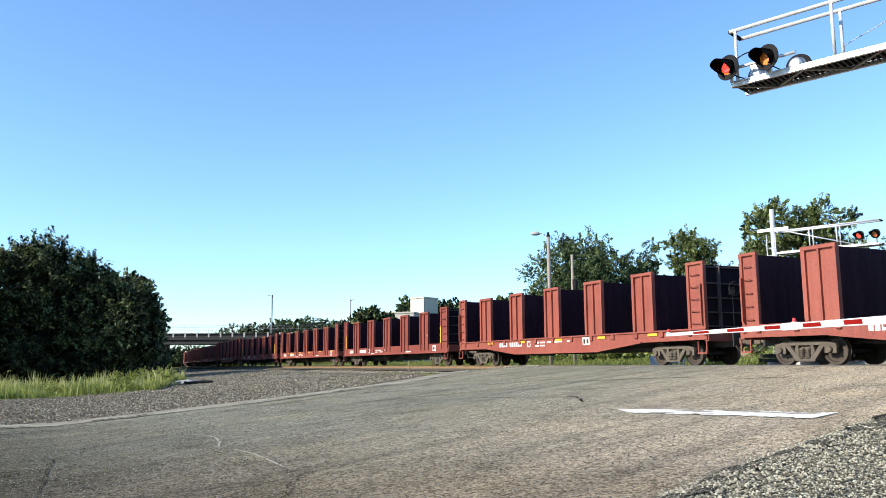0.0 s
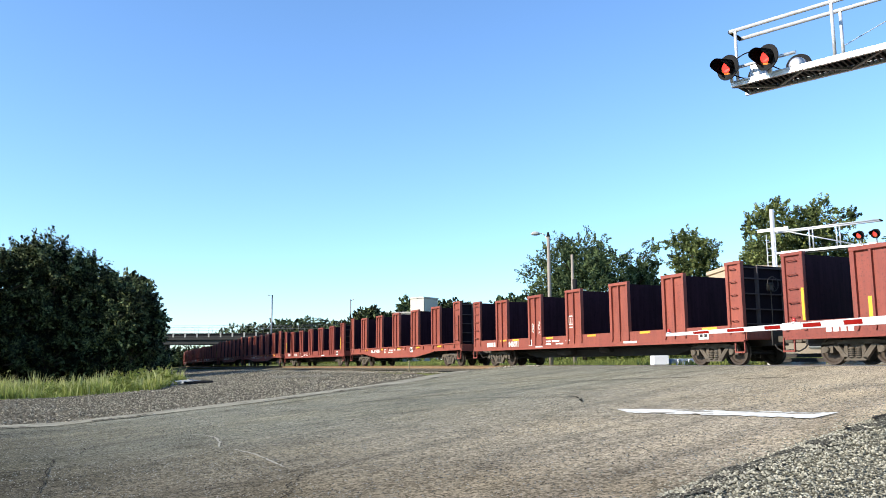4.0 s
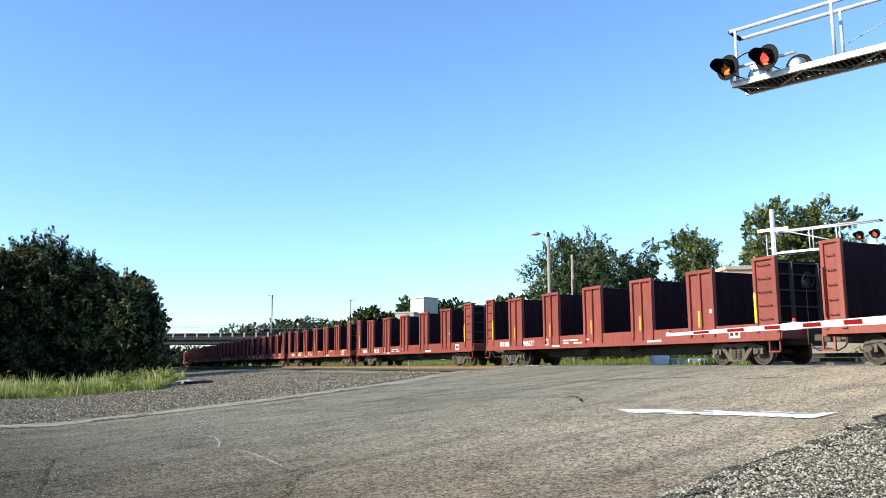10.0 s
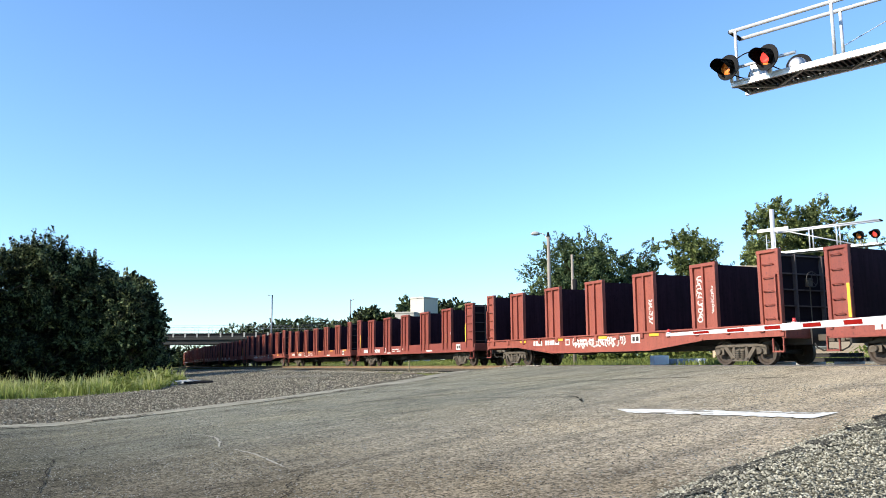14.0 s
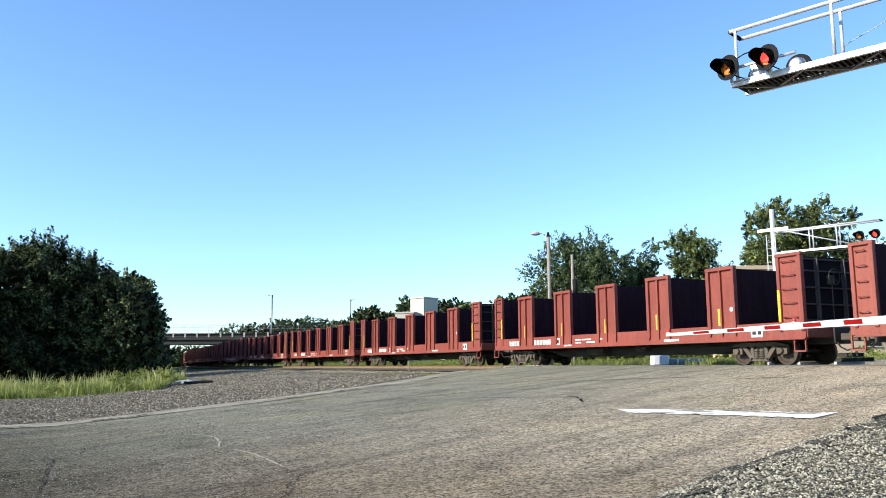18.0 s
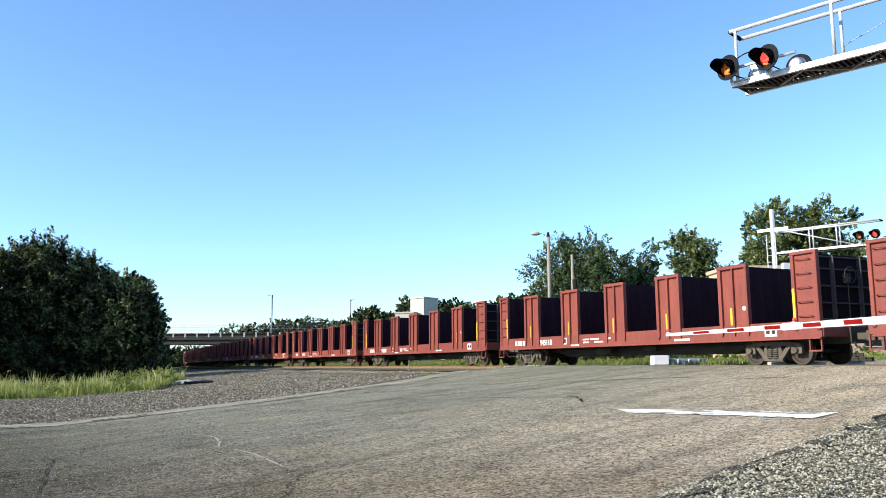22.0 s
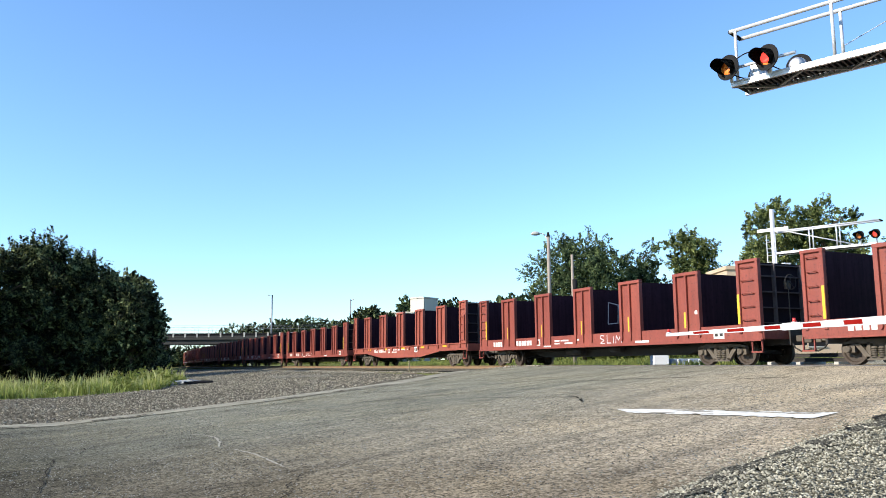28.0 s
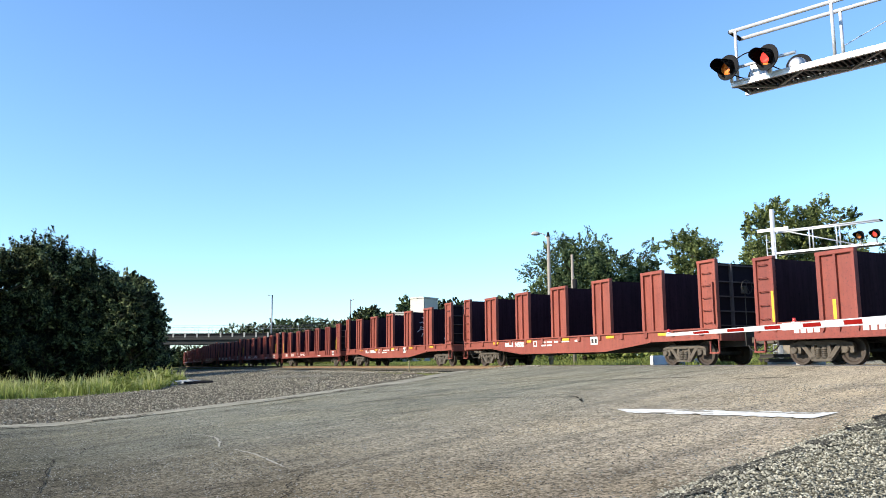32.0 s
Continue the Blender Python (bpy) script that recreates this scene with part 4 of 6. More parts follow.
def marks(i, car):
    """What sets single cars apart: sprayed drawings, tags and readable numbers."""
    if i in NUMBERS:
        number(car, NUMBERS[i], *((3.95, 0.89, 0.30) if i in BELLY else (LONG / 2 - 3.82, 0.91, 0.33)))
    if i == 31:
        wall = -3.14 - 0.515
        LIFT = 0.22
        rays = [arc(0.0, 2.15 + LIFT, 0.56, 0, 360, 26, 1.0)]
        for k in range(18):
            a = math.radians(k * 20 + (k % 3) * 4)
            r0, r1 = 0.6, 0.86 + 0.10 * (k % 3)
            rays.append([(r0 * math.cos(a), 2.15 + LIFT + r0 * math.sin(a) * 0.92), (0.8 * math.cos(a + 0.1), 2.15 + LIFT + 0.8 * math.sin(a + 0.1) * 0.92), (r1 * math.cos(a - 0.05), 2.15 + LIFT + r1 * math.sin(a - 0.05) * 0.88)])
        rays.append([(-0.3, 2.52), (-0.1, 2.52), (-0.14, 2.34), (-0.28, 2.36), (-0.3, 2.52)])
        rays.append([(0.05, 2.52), (0.28, 2.52), (0.25, 2.34), (0.1, 2.34), (0.05, 2.52)])
        rays.append(arc(0.0, 2.22, 0.3, 200, 340, 8))
        scrawl(car, rays, 0.045, wall, CHALK, "chalky drawing of a sun with rays")
        scrawl(car, [arc(0.35, 2.15, 0.62, 175, 300, 9), [(0.45, 2.75), (0.3, 2.35), (0.5, 2.3), (0.38, 2.05), (0.6, 2.0)], [(-0.5, 2.95), (-0.55, 2.2)], [(-0.7, 2.9), (-0.66, 2.3)]], 0.05, -6.28 - 0.515, CHALK, "chalky sprayed curve")
        scrawl(car, tag_column(3.3, 1.4, 1.9, 4, 0.1), 0.04, "side", WHITE, "small white sprayed tag")
    if i == 28:
        scrawl(car, [arc(-0.5, 2.2, 0.45, 100, -80, 8, 1.2), [(0.0, 2.5), (0.55, 2.6), (0.6, 1.7), (0.1, 1.75), (0.05, 2.5)]], 0.035, -0.515, CHALK, "faint chalky sprayed outline")
        scrawl(car, [[(-1.35, 1.17), (-1.15, 1.2), (-1.1, 1.08), (-1.35, 1.0), (-1.1, 0.88), (-1.4, 0.86)], [(-1.55, 1.2), (-1.55, 0.88), (-1.8, 0.88)], [(-1.95, 1.15), (-1.95, 0.88)], [(-2.1, 0.88), (-2.15, 1.15), (-2.28, 0.98), (-2.42, 1.15), (-2.48, 0.88)]], 0.035, "sill", CHALK, "chalky sprayed lettering on the sill")
    if i == 14:
        scrawl(car, tag_column(-6.0, 1.45, 2.95, 7), 0.045, "side", WHITE, "white sprayed tag running downwards")
        scrawl(car, tag_column(-6.6, 1.7, 2.6, 8, 0.08), 0.03, "side", WHITE, "white sprayed tag running downwards")
        scrawl(car, tag_column(-3.4, 1.55, 2.4, 9, 0.1), 0.045, "side", WHITE, "white sprayed tag running downwards")
        scrawl(car, [[(q - 0.02, p) for p, q in stroke] for stroke in tag_column(0.93, -1.9, 1.6, 5, 0.17)], 0.06, "sill", WHITE, "white sprayed tag on the sill")
    if i == 4:
        scrawl(car, tag_column(2.85, 1.35, 2.0, 12, 0.13), 0.05, "side", WHITE, "white sprayed tag")
        scrawl(car, tag_column(3.4, 1.5, 1.85, 13, 0.1), 0.05, "side", WHITE, "white sprayed tag")
        scrawl(car, [[(0.15, 1.75), (0.45, 1.75), (0.45, 2.1), (0.15, 2.1), (0.15, 1.75)], [(0.1, 1.62), (0.48, 1.62)], [(0.3, 1.8), (0.3, 2.0)]], 0.05, "side", WHITE, "small white stencilled square")
    if i in (8, 19):
        scrawl(car, [[(3.25, 1.6), (3.5, 1.6), (3.5, 1.95), (3.25, 1.95), (3.25, 1.6)], [(0.1, 1.55), (0.4, 1.55), (0.4, 2.0), (0.1, 2.0), (0.1, 1.55)], [(0.12, 1.72), (0.38, 1.72)]], 0.05, "side", WHITE, "small white stencilled squares")


def car_pose(s):
    """A car on its two bogies, its middle at s."""
    xa, ya, _ = line(s - 7.35)
    xb, yb, _ = line(s + 7.35)
    return pose((xa + xb) / 2, (ya + yb) / 2, 0.0, 0, 0, math.degrees(math.atan2(yb - ya, xb - xa)))


train()

# ---- crossing signals ----


FLASHES = []


def signal_head(parent, at, facing, reach=0.34, beat="", disc=0.225):
    """A round crossing light with its black disc, hood and lamp case. beat: which half of the flashing it is lit in."""
    p, d = Vector(at), Vector((facing[0], facing[1], 0)).normalized()
    side, up = Vector((-d.y, d.x, 0)), Vector((0, 0, 1))
    bm = bar(p, p - d * 0.10, 0.16, 0.145, 14)
    tube(bm, p - d * 0.10, p - d * 0.20, 0.145, 0.07, 14)
    head = part("signal_head", bm, ALU, parent, "aluminium lamp case")
    bm = bar(p + d * 0.015, p - d * 0.005, disc, sides=28)
    tube(bm, p + d * 0.022, p + d * 0.012, disc + 0.006, disc + 0.006, 28)
    part("background_disc", bm, SIGNALBLACK, head, "matt black round background")
    bm = bmesh.new()
    rings = [(0.135, 0.023), (0.125, 0.032), (0.09, 0.044), (0.045, 0.051), (0.001, 0.053)]
    for (r0, k0), (r1, k1) in zip(rings, rings[1:]):
        tube(bm, p + d * k0, p + d * k1, r0, r1, 20, caps=False)
    part("lens", bm, LENS, head, "domed red lens")
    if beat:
        lit = part("glow_disc", bar(p + d * 0.046, p + d * 0.058, 0.105, 0.075, 18), LENSLIT, head, "glowing red disc added for the lit lamp")
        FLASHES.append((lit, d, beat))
    n = 26
    va, vb, bm = [], [], bmesh.new()
    for i in range(n + 1):
        t = math.radians(-62 + 304 * i / n)
        rim = side * math.cos(t) * 0.15 + up * math.sin(t) * 0.15
        cut = reach * (0.30 + 0.70 * smooth(-0.75, 0.55, math.sin(t)))
        va.append(bm.verts.new(p + rim + d * 0.015))
        vb.append(bm.verts.new(p + rim * 0.97 + d * cut - up * cut * 0.12))
    for i in range(n):
        bm.faces.new((va[i], va[i + 1], vb[i + 1], vb[i])).smooth = True
    bmesh.ops.solidify(bm, geom=bm.faces[:], thickness=0.006)
    part("hood", bm, SIGNALBLACK, head, "black metal hood")
    return head


def walkway(thing, end, along, length, z, wide=0.45, rail=1.05, bays=(0.12, 1.78, 3.5, 5.3), deep=0.62):
    """A signal cantilever's catwalk from its free end: beams, grating, truss web and two handrails."""
    e, d = Vector((end[0], end[1], 0)), Vector((along[0], along[1], 0)).normalized()
    c = Vector((-d.y, d.x, 0))
    if c.dot(Vector(ROAD + (0,))) < 0:
        c = -c
    up = Vector((0, 0, 1))
    for k in (0.0, deep):
        bm = bmesh.new()
        beam(bm, e + c * k + up * (z + 0.05), e + c * k + d * length + up * (z + 0.05), 0.06, 0.10)
        part("walkway_beam", bm, ALU, thing)
    bm = bmesh.new()
    n = int(length / 0.09)
    for i in range(n):
        q = e + d * (0.05 + i * 0.09) + up * (z + 0.035)
        beam(bm, q + c * 0.04, q + c * (deep - 0.04), 0.025, 0.03)
    part("grating", bm, DARKGRATE, thing, "steel grating darkened for underside shade")
    # dark plate added to close the grating, standing for the underside's shade
    bm = bmesh.new()
    beam(bm, e + d * 0.03 + c * deep / 2 + up * (z + 0.075), e + d * length + c * deep / 2 + up * (z + 0.075), deep - 0.09, 0.012)
    part("dark_plate", bm, SIGNALBLACK, thing, "dark plate added for underside shade")
    i, step = 0, 0.62
    while (i + 1) * step < length:
        bm = bmesh.new()
        p, q = e + d * (i * step) + up * (z + 0.02), e + d * ((i + 1) * step) + up * (z + 0.02)
        beam(bm, p + c * (deep - 0.04 if i % 2 else 0.04), q + c * (0.04 if i % 2 else deep - 0.04), 0.05, 0.04)
        part("web_bar", bm, GRATE, thing)
        i += 1
    for k in (0.0, wide):
        part("handrail", bar(e + c * k + d * 0.02 + up * (z + rail), e + c * k + d * length + up * (z + rail), 0.036, sides=10), ALU, thing)
        for b in bays:
            if b < length and not (b < 0.5 and k > 0):
                part("rail_post", bar(e + c * k + d * b + up * (z + 0.1), e + c * k + d * b + up * (z + rail), 0.03, sides=8), ALU, thing)
    # end rail blackened: its shaded underside put into the colour
    part("end_rail", bar(e + d * 0.02 + up * (z + rail), e + c * wide + d * 0.02 + up * (z + rail), 0.036, sides=10), SIGNALBLACK, thing)
    return e, d, c


def near_cantilever():
    z, end = 5.02, (5.26, 14.0)
    thing = empty("cantilever_signal", pose(0, 0, 0), "aluminium railway signal cantilever over the road with red lights", "crossing signal", "signal cantilevers")
    e, d, c = walkway(thing, end, ARM, 9.5, z)
    up = Vector((0, 0, 1))
    base = e + d * 9.3 + c * 0.22
    ground_z = gz(base.x, base.y)
    part("mast", bar((base.x, base.y, ground_z), (base.x, base.y, z + 1.6), 0.16, 0.14, 16), ALU, thing)
    part("mast_base", boxes((base.x - 0.4, base.x + 0.4, base.y - 0.4, base.y + 0.4, ground_z - 0.1, ground_z + 0.25), bevel=0.03), CONCRETE, thing)
    face = (-0.86, -0.51)
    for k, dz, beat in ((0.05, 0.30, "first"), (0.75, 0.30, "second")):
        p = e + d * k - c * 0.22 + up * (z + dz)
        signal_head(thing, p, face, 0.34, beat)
        part("hanger", bar(p + c * 0.12, p + c * 0.12 - up * 0.25, 0.03, sides=8), ALU, thing)
    # the pair that faces the other way, seen from behind
    for k in (0.28, 0.98):
        p = e + d * k + c * (0.45 + 0.15) + up * (z + 0.30)
        signal_head(thing, p, ROAD)
    part("cross_arm", bar(e + d * -0.02 - c * 0.12 + up * (z + 0.30), e + d * 1.2 - c * 0.12 + up * (z + 0.30), 0.03, sides=8), ALU, thing)
    part("junction_box", boxes((-0.09, 0.09, -0.07, 0.07, 0.0, 0.28), bevel=0.02), ALU, thing).matrix_basis = Matrix.Translation(e + d * 0.42 + c * 0.1 + up * (z + 0.1)) @ pose(0, 0, 0, 0, 0, -44)
    # looping cables between the heads and the walkway
    for a, b, sag in ((e + d * 0.05 - c * 0.1 + up * (z + 0.42), e + d * 0.75 - c * 0.1 + up * (z + 0.45), 0.10), (e + d * 0.75 - c * 0.1 + up * (z + 0.2), e + d * 1.15 + c * 0.2 + up * (z + 0.12), -0.08), (e + d * 0.1 - c * 0.1 + up * (z + 0.18), e + d * 0.45 + c * 0.1 + up * (z + 0.14), -0.06)):
        bm = bmesh.new()
        pts = [a.lerp(b, k / 8) + up * sag * math.sin(math.pi * k / 8) for k in range(9)]
        for p, q in zip(pts, pts[1:]):
            tube(bm, p, q, 0.012, sides=5)
        part("cable", bm, SIGNALBLACK, thing)
    part("stay_rod", bar(e + d * 1.7 + c * 0.62 + up * (z + 0.45), base + up * (z + 2.9), 0.008, sides=6), ALU, thing)
    part("mast_top", bar(base + up * (z + 1.6), base + up * (z + 3.0), 0.14, 0.12, 14), ALU, thing)
    return thing


near_cantilever()


def far_cantilever():
    z, mast = 4.98, Vector((15.2, 36.5, 0))
    thing = empty("cantilever_signal", pose(0, 0, 0), "white railway signal cantilever beyond the tracks with red lights", "crossing signal", "signal cantilevers")
    d = Vector((ARM[0], ARM[1], 0)).normalized()
    length = 4.5
    end = mast + d * length
    walkway(thing, (end.x, end.y), (-d.x, -d.y), length, z, 0.45, 1.05, (1.75, 2.9))
    gzm = gz(mast.x, mast.y)
    part("mast", bar((mast.x, mast.y, gzm), (mast.x, mast.y, z + 2.1), 0.12, 0.10, 16), ALU, thing)
    part("mast_base", boxes((mast.x - 0.4, mast.x + 0.4, mast.y - 0.4, mast.y + 0.4, gzm - 0.1, gzm + 0.25), bevel=0.03), CONCRETE, thing)
    up = Vector((0, 0, 1))
    bm = bmesh.new()
    beam(bm, mast - d * 0.7 + up * (z + 1.15), mast + d * 0.7 + up * (z + 1.15), 0.08, 0.14)
    part("counter_arm", bm, ALU, thing)
    # a caged ladder up the mast to the walkway, and a service box below it
    foot = mast - Vector((ROAD[0], ROAD[1], 0)) * 0.30
    for k in (-0.2, 0.2):
        part("ladder_rail", bar(foot + d * k + up * (gzm + 0.3), foot + d * k + up * (z + 0.9), 0.022, sides=6), ALU, thing)
    for i in range(17):
        zz = gzm + 0.6 + i * 0.31
        part("ladder_rung", bar(foot - d * 0.2 + up * zz, foot + d * 0.2 + up * zz, 0.014, sides=6), ALU, thing)
    part("service_box", boxes((mast.x + 0.16, mast.x + 0.52, mast.y - 0.5, mast.y - 0.2, z - 1.05, z - 0.45), bevel=0.02), ALU, thing)
    bm = bmesh.new()
    tube(bm, mast + up * (z + 1.2), mast + d * 3.4 + up * (z + 0.12), 0.025, sides=6)
    part("stay_rod", bm, ALU, thing)
    c = Vector((ROAD[0], ROAD[1], 0))
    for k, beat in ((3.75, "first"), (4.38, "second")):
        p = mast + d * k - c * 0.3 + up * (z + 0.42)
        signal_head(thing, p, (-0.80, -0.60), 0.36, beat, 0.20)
        part("hanger", bar(p + c * 0.12, p + c * 0.12 - up * 0.4, 0.03, sides=8), ALU, thing)


far_cantilever()


def gate():
    """The lowered gate arm, parallel to the track, with its stripes, lamps and machine."""
    thing = empty("crossing_gate", pose(0, 0, 0), "lowered crossing gate arm with red and white stripes", "crossing gate")
    a, b = Vector((6.90, 24.95, 0.94)), Vector((10.03, 18.24, 1.02))
    d = (b - a).normalized()
    total = 9.6

    def h(t):
        return 0.09 + 0.13 * t / total
    edges = [0.0, 0.02, 1.18, 1.88, 2.54, 3.21, 3.87, 4.46, 5.12, 5.71, 6.30, 6.86, 7.45, 8.0, 8.6, 9.2, 9.6]
    for i in range(len(edges) - 1):
        t0, t1 = edges[i], edges[i + 1]
        bm = bmesh.new()
        side = d.cross(Vector((0, 0, 1))).normalized()
        vs = []
        for t in (t0, t1):
            for sx, sz in ((-1, -1), (1, -1), (1, 1), (-1, 1)):
                vs.append(bm.verts.new(a + d * t + side * sx * 0.03 + Vector((0, 0, sz * h(t) / 2))))
        for f in ((3, 2, 1, 0), (4, 5, 6, 7), (0, 1, 5, 4), (1, 2, 6, 5), (2, 3, 7, 6), (3, 0, 4, 7)):
            bm.faces.new([vs[k] for k in f])
        bmesh.ops.recalc_face_normals(bm, faces=bm.faces)
        seg = part("arm_section", bm, GATEWHITE, thing)
        if i % 2 == 0 and i > 1:
            bm = bmesh.new()
            for flip in (-1, 1):
                pts = [(t0 + 0.04, -0.31), (t1 - 0.02, -0.31), (t1 - 0.04, 0.31), (t0 + 0.02, 0.31)]
                bm.faces.new([bm.verts.new(a + d * t + side * flip * 0.034 + Vector((0, 0, k * h(t)))) for t, k in pts])
            part("red_stripe", bm, GATERED, seg, "red reflective sheeting")
    for t in (0.11, 4.86, 8.9):
        p = a + d * t + Vector((0, 0, h(t) / 2))
        lamp = part("arm_lamp", bar(p + Vector((0, 0, 0.03)), p + Vector((0, 0, 0.13)), 0.055, 0.035, 10), LAMPRED, thing, "small red lamp")
        part("lamp_foot", bar(p, p + Vector((0, 0, 0.03)), 0.07, sides=10), ALU, lamp)
    p = a + d * total
    g = gz(p.x, p.y)
    part("mast", bar((p.x, p.y, g), (p.x, p.y, 3.2), 0.065, sides=12), ALU, thing)
    part("machine", boxes((p.x - 0.25, p.x + 0.25, p.y - 0.2, p.y + 0.3, 0.3, 1.15), bevel=0.04), ALU, thing)
    part("mast_base", boxes((p.x - 0.3, p.x + 0.3, p.y - 0.3, p.y + 0.3, g - 0.1, g + 0.2), bevel=0.03), CONCRETE, thing)
    # a support bracket where the arm is joined
    t = 4.79
    bm = bmesh.new()
    beam(bm, a + d * (t - 0.29), a + d * (t + 0.29), 0.075, h(t) + 0.03)
    part("arm_splice", bm, GATEWHITE, thing)


gate()

# ---- trees ----
CROWNS = []


def crown_mesh(name, lobes, leaves, size, seed, material, inner=0.55, rag=0.18, clump=26, loose=3.2):
    """Leafy sprays that point outwards and upwards from several overlapping lobes, dense at their roots and thin at their tips."""
    rng = np.random.default_rng(seed)
    vol = np.array([l[3] * l[4] for l in lobes])
    n = max(30, leaves // clump)
    lobe = np.array(lobes)[rng.choice(len(lobes), size=n, p=vol / vol.sum())]
    v = rng.normal(size=(n, 3))
    v /= np.linalg.norm(v, axis=1)[:, None]
    f = (inner + (1.0 - inner) * rng.random(n) ** 0.6) * (1.0 + rag * rng.uniform(-0.8, 0.8, n))
    length = size * loose * rng.uniform(0.7, 1.7, n)
    axis = v * 0.9 + rng.normal(size=(n, 3)) * 0.35 + np.array([0, 0, 0.35])
    axis /= np.linalg.norm(axis, axis=1)[:, None]
    root = lobe[:, :3] + v * lobe[:, [3, 3, 4]] * f[:, None] - axis * length[:, None] * 0.6
    per = max(1, leaves // n)
    m = n * per
    d, k = np.repeat(axis, per, axis=0), np.repeat(length, per)[:, None]
    t = rng.random((m, 1)) ** 0.8
    radial = rng.normal(size=(m, 3))
    radial -= d * (radial * d).sum(axis=1)[:, None]
    p = np.repeat(root, per, axis=0) + d * k * t * 1.5 + radial * k * 0.30 * (1.05 - 0.85 * t)
    radial /= np.linalg.norm(radial, axis=1)[:, None]
    # leaves face out from their spray, so each has a lit and a shaded side
    face = radial * 0.9 + d * 0.4 + np.array([0, 0, 0.25]) + rng.normal(size=(m, 3)) * 0.45
    face /= np.linalg.norm(face, axis=1)[:, None]
    a = np.cross(face, np.cross(d + radial * 0.5 + rng.normal(size=(m, 3)) * 0.4, face))
    a /= np.linalg.norm(a, axis=1)[:, None]
    b = np.cross(face, a)
    s = size * rng.uniform(0.6, 1.35, (m, 1)) * (1.1 - 0.35 * t)
    quads = np.stack([p - a * s, p + b * s * 0.5, p + a * s, p - b * s * 0.5], axis=1).reshape(-1, 3)
    me = bpy.data.meshes.new(name)
    me.from_pydata(quads.tolist(), [], np.arange(m * 4).reshape(-1, 4).tolist())
    me.update()
    me.materials.append(material)
    return me


def tree(x, y, height, width, seed, material, label, leaves=7000, size=0.2, base=0.25, name="tree", group="", flat=1.0, clump=60, loose=4.6, rag=0.14, lumps=9, bunch=(0.20, 0.34)):
    """A tapered trunk with limbs and a lobed, uneven crown. base: where the crown begins, as a share of the height."""
    rng = random.Random(seed)
    z0 = gz(x, y) - 0.15
    t = empty(name, pose(x, y, z0), label, "tree", group)
    bm = bmesh.new()
    lean = (rng.uniform(-0.03, 0.03), rng.uniform(-0.03, 0.03))
    pts = [Vector((lean[0] * height * f, lean[1] * height * f, height * f)) for f in (0, 0.12, 0.35, 0.6, 0.85)]
    r = max(0.10, height * 0.022)
    for i, (a, b) in enumerate(zip(pts, pts[1:])):
        tube(bm, a, b, r * (1 - 0.2 * i), r * (1 - 0.2 * (i + 1)), 8, caps=(i == 0))
    part("trunk", bm, BARK, t)
    half = width / 2
    lobes = [(0, 0, height * (base + 1) / 2, half * 0.62, height * (1 - base) * 0.42)]
    bm = bmesh.new()
    for k in range(lumps):
        ang = k * 2.4 + rng.uniform(-0.4, 0.4)
        rise = (k * 0.37 + rng.uniform(0, 0.15)) % 1.0 if lumps < 12 else (k + rng.uniform(0.2, 0.8)) / lumps
        zz = height * (base + (1 - base) * (0.10 + 0.82 * rise))
        room = math.sqrt(max(0.08, 1 - ((zz / height - base) / (1 - base) * 2 - 0.85) ** 2 * 0.75))
        rad = half * (rng.uniform(0.32, 0.52) if lumps < 12 else rng.uniform(*bunch))
        out = (half - rad * 0.8) * room
        cx, cy = math.cos(ang) * out, math.sin(ang) * out * flat
        lobes.append((cx, cy, min(zz, height - rad * 0.75), rad, rad * rng.uniform(0.7, 0.95)))
        root = Vector((0, 0, max(height * 0.15, zz - out * 0.7)))
        mid = root.lerp(Vector((cx, cy, zz)), 0.55) + Vector((0, 0, 0.2))
        tube(bm, root, mid, r * 0.42, r * 0.28, 6, caps=False)
        tube(bm, mid, (cx, cy, zz), r * 0.28, r * 0.08, 6, caps=False)
    if lumps >= 12:                            # a thinner heart, so that dark clefts open between the bunches
        lobes[0] = (0, 0, height * (base + 1) / 2, half * 0.45, height * (1 - base) * 0.34)
    lobes.append((0, 0, height - half * 0.28, half * 0.36, half * 0.3))
    part("branching", bm, BARK, t)
    crown = new("crown", crown_mesh("crown", lobes, leaves, size, seed, material, 0.5, rag, clump, loose))
    crown.parent = t
    if leaves >= 8000:
        CROWNS.append(crown)
    return t


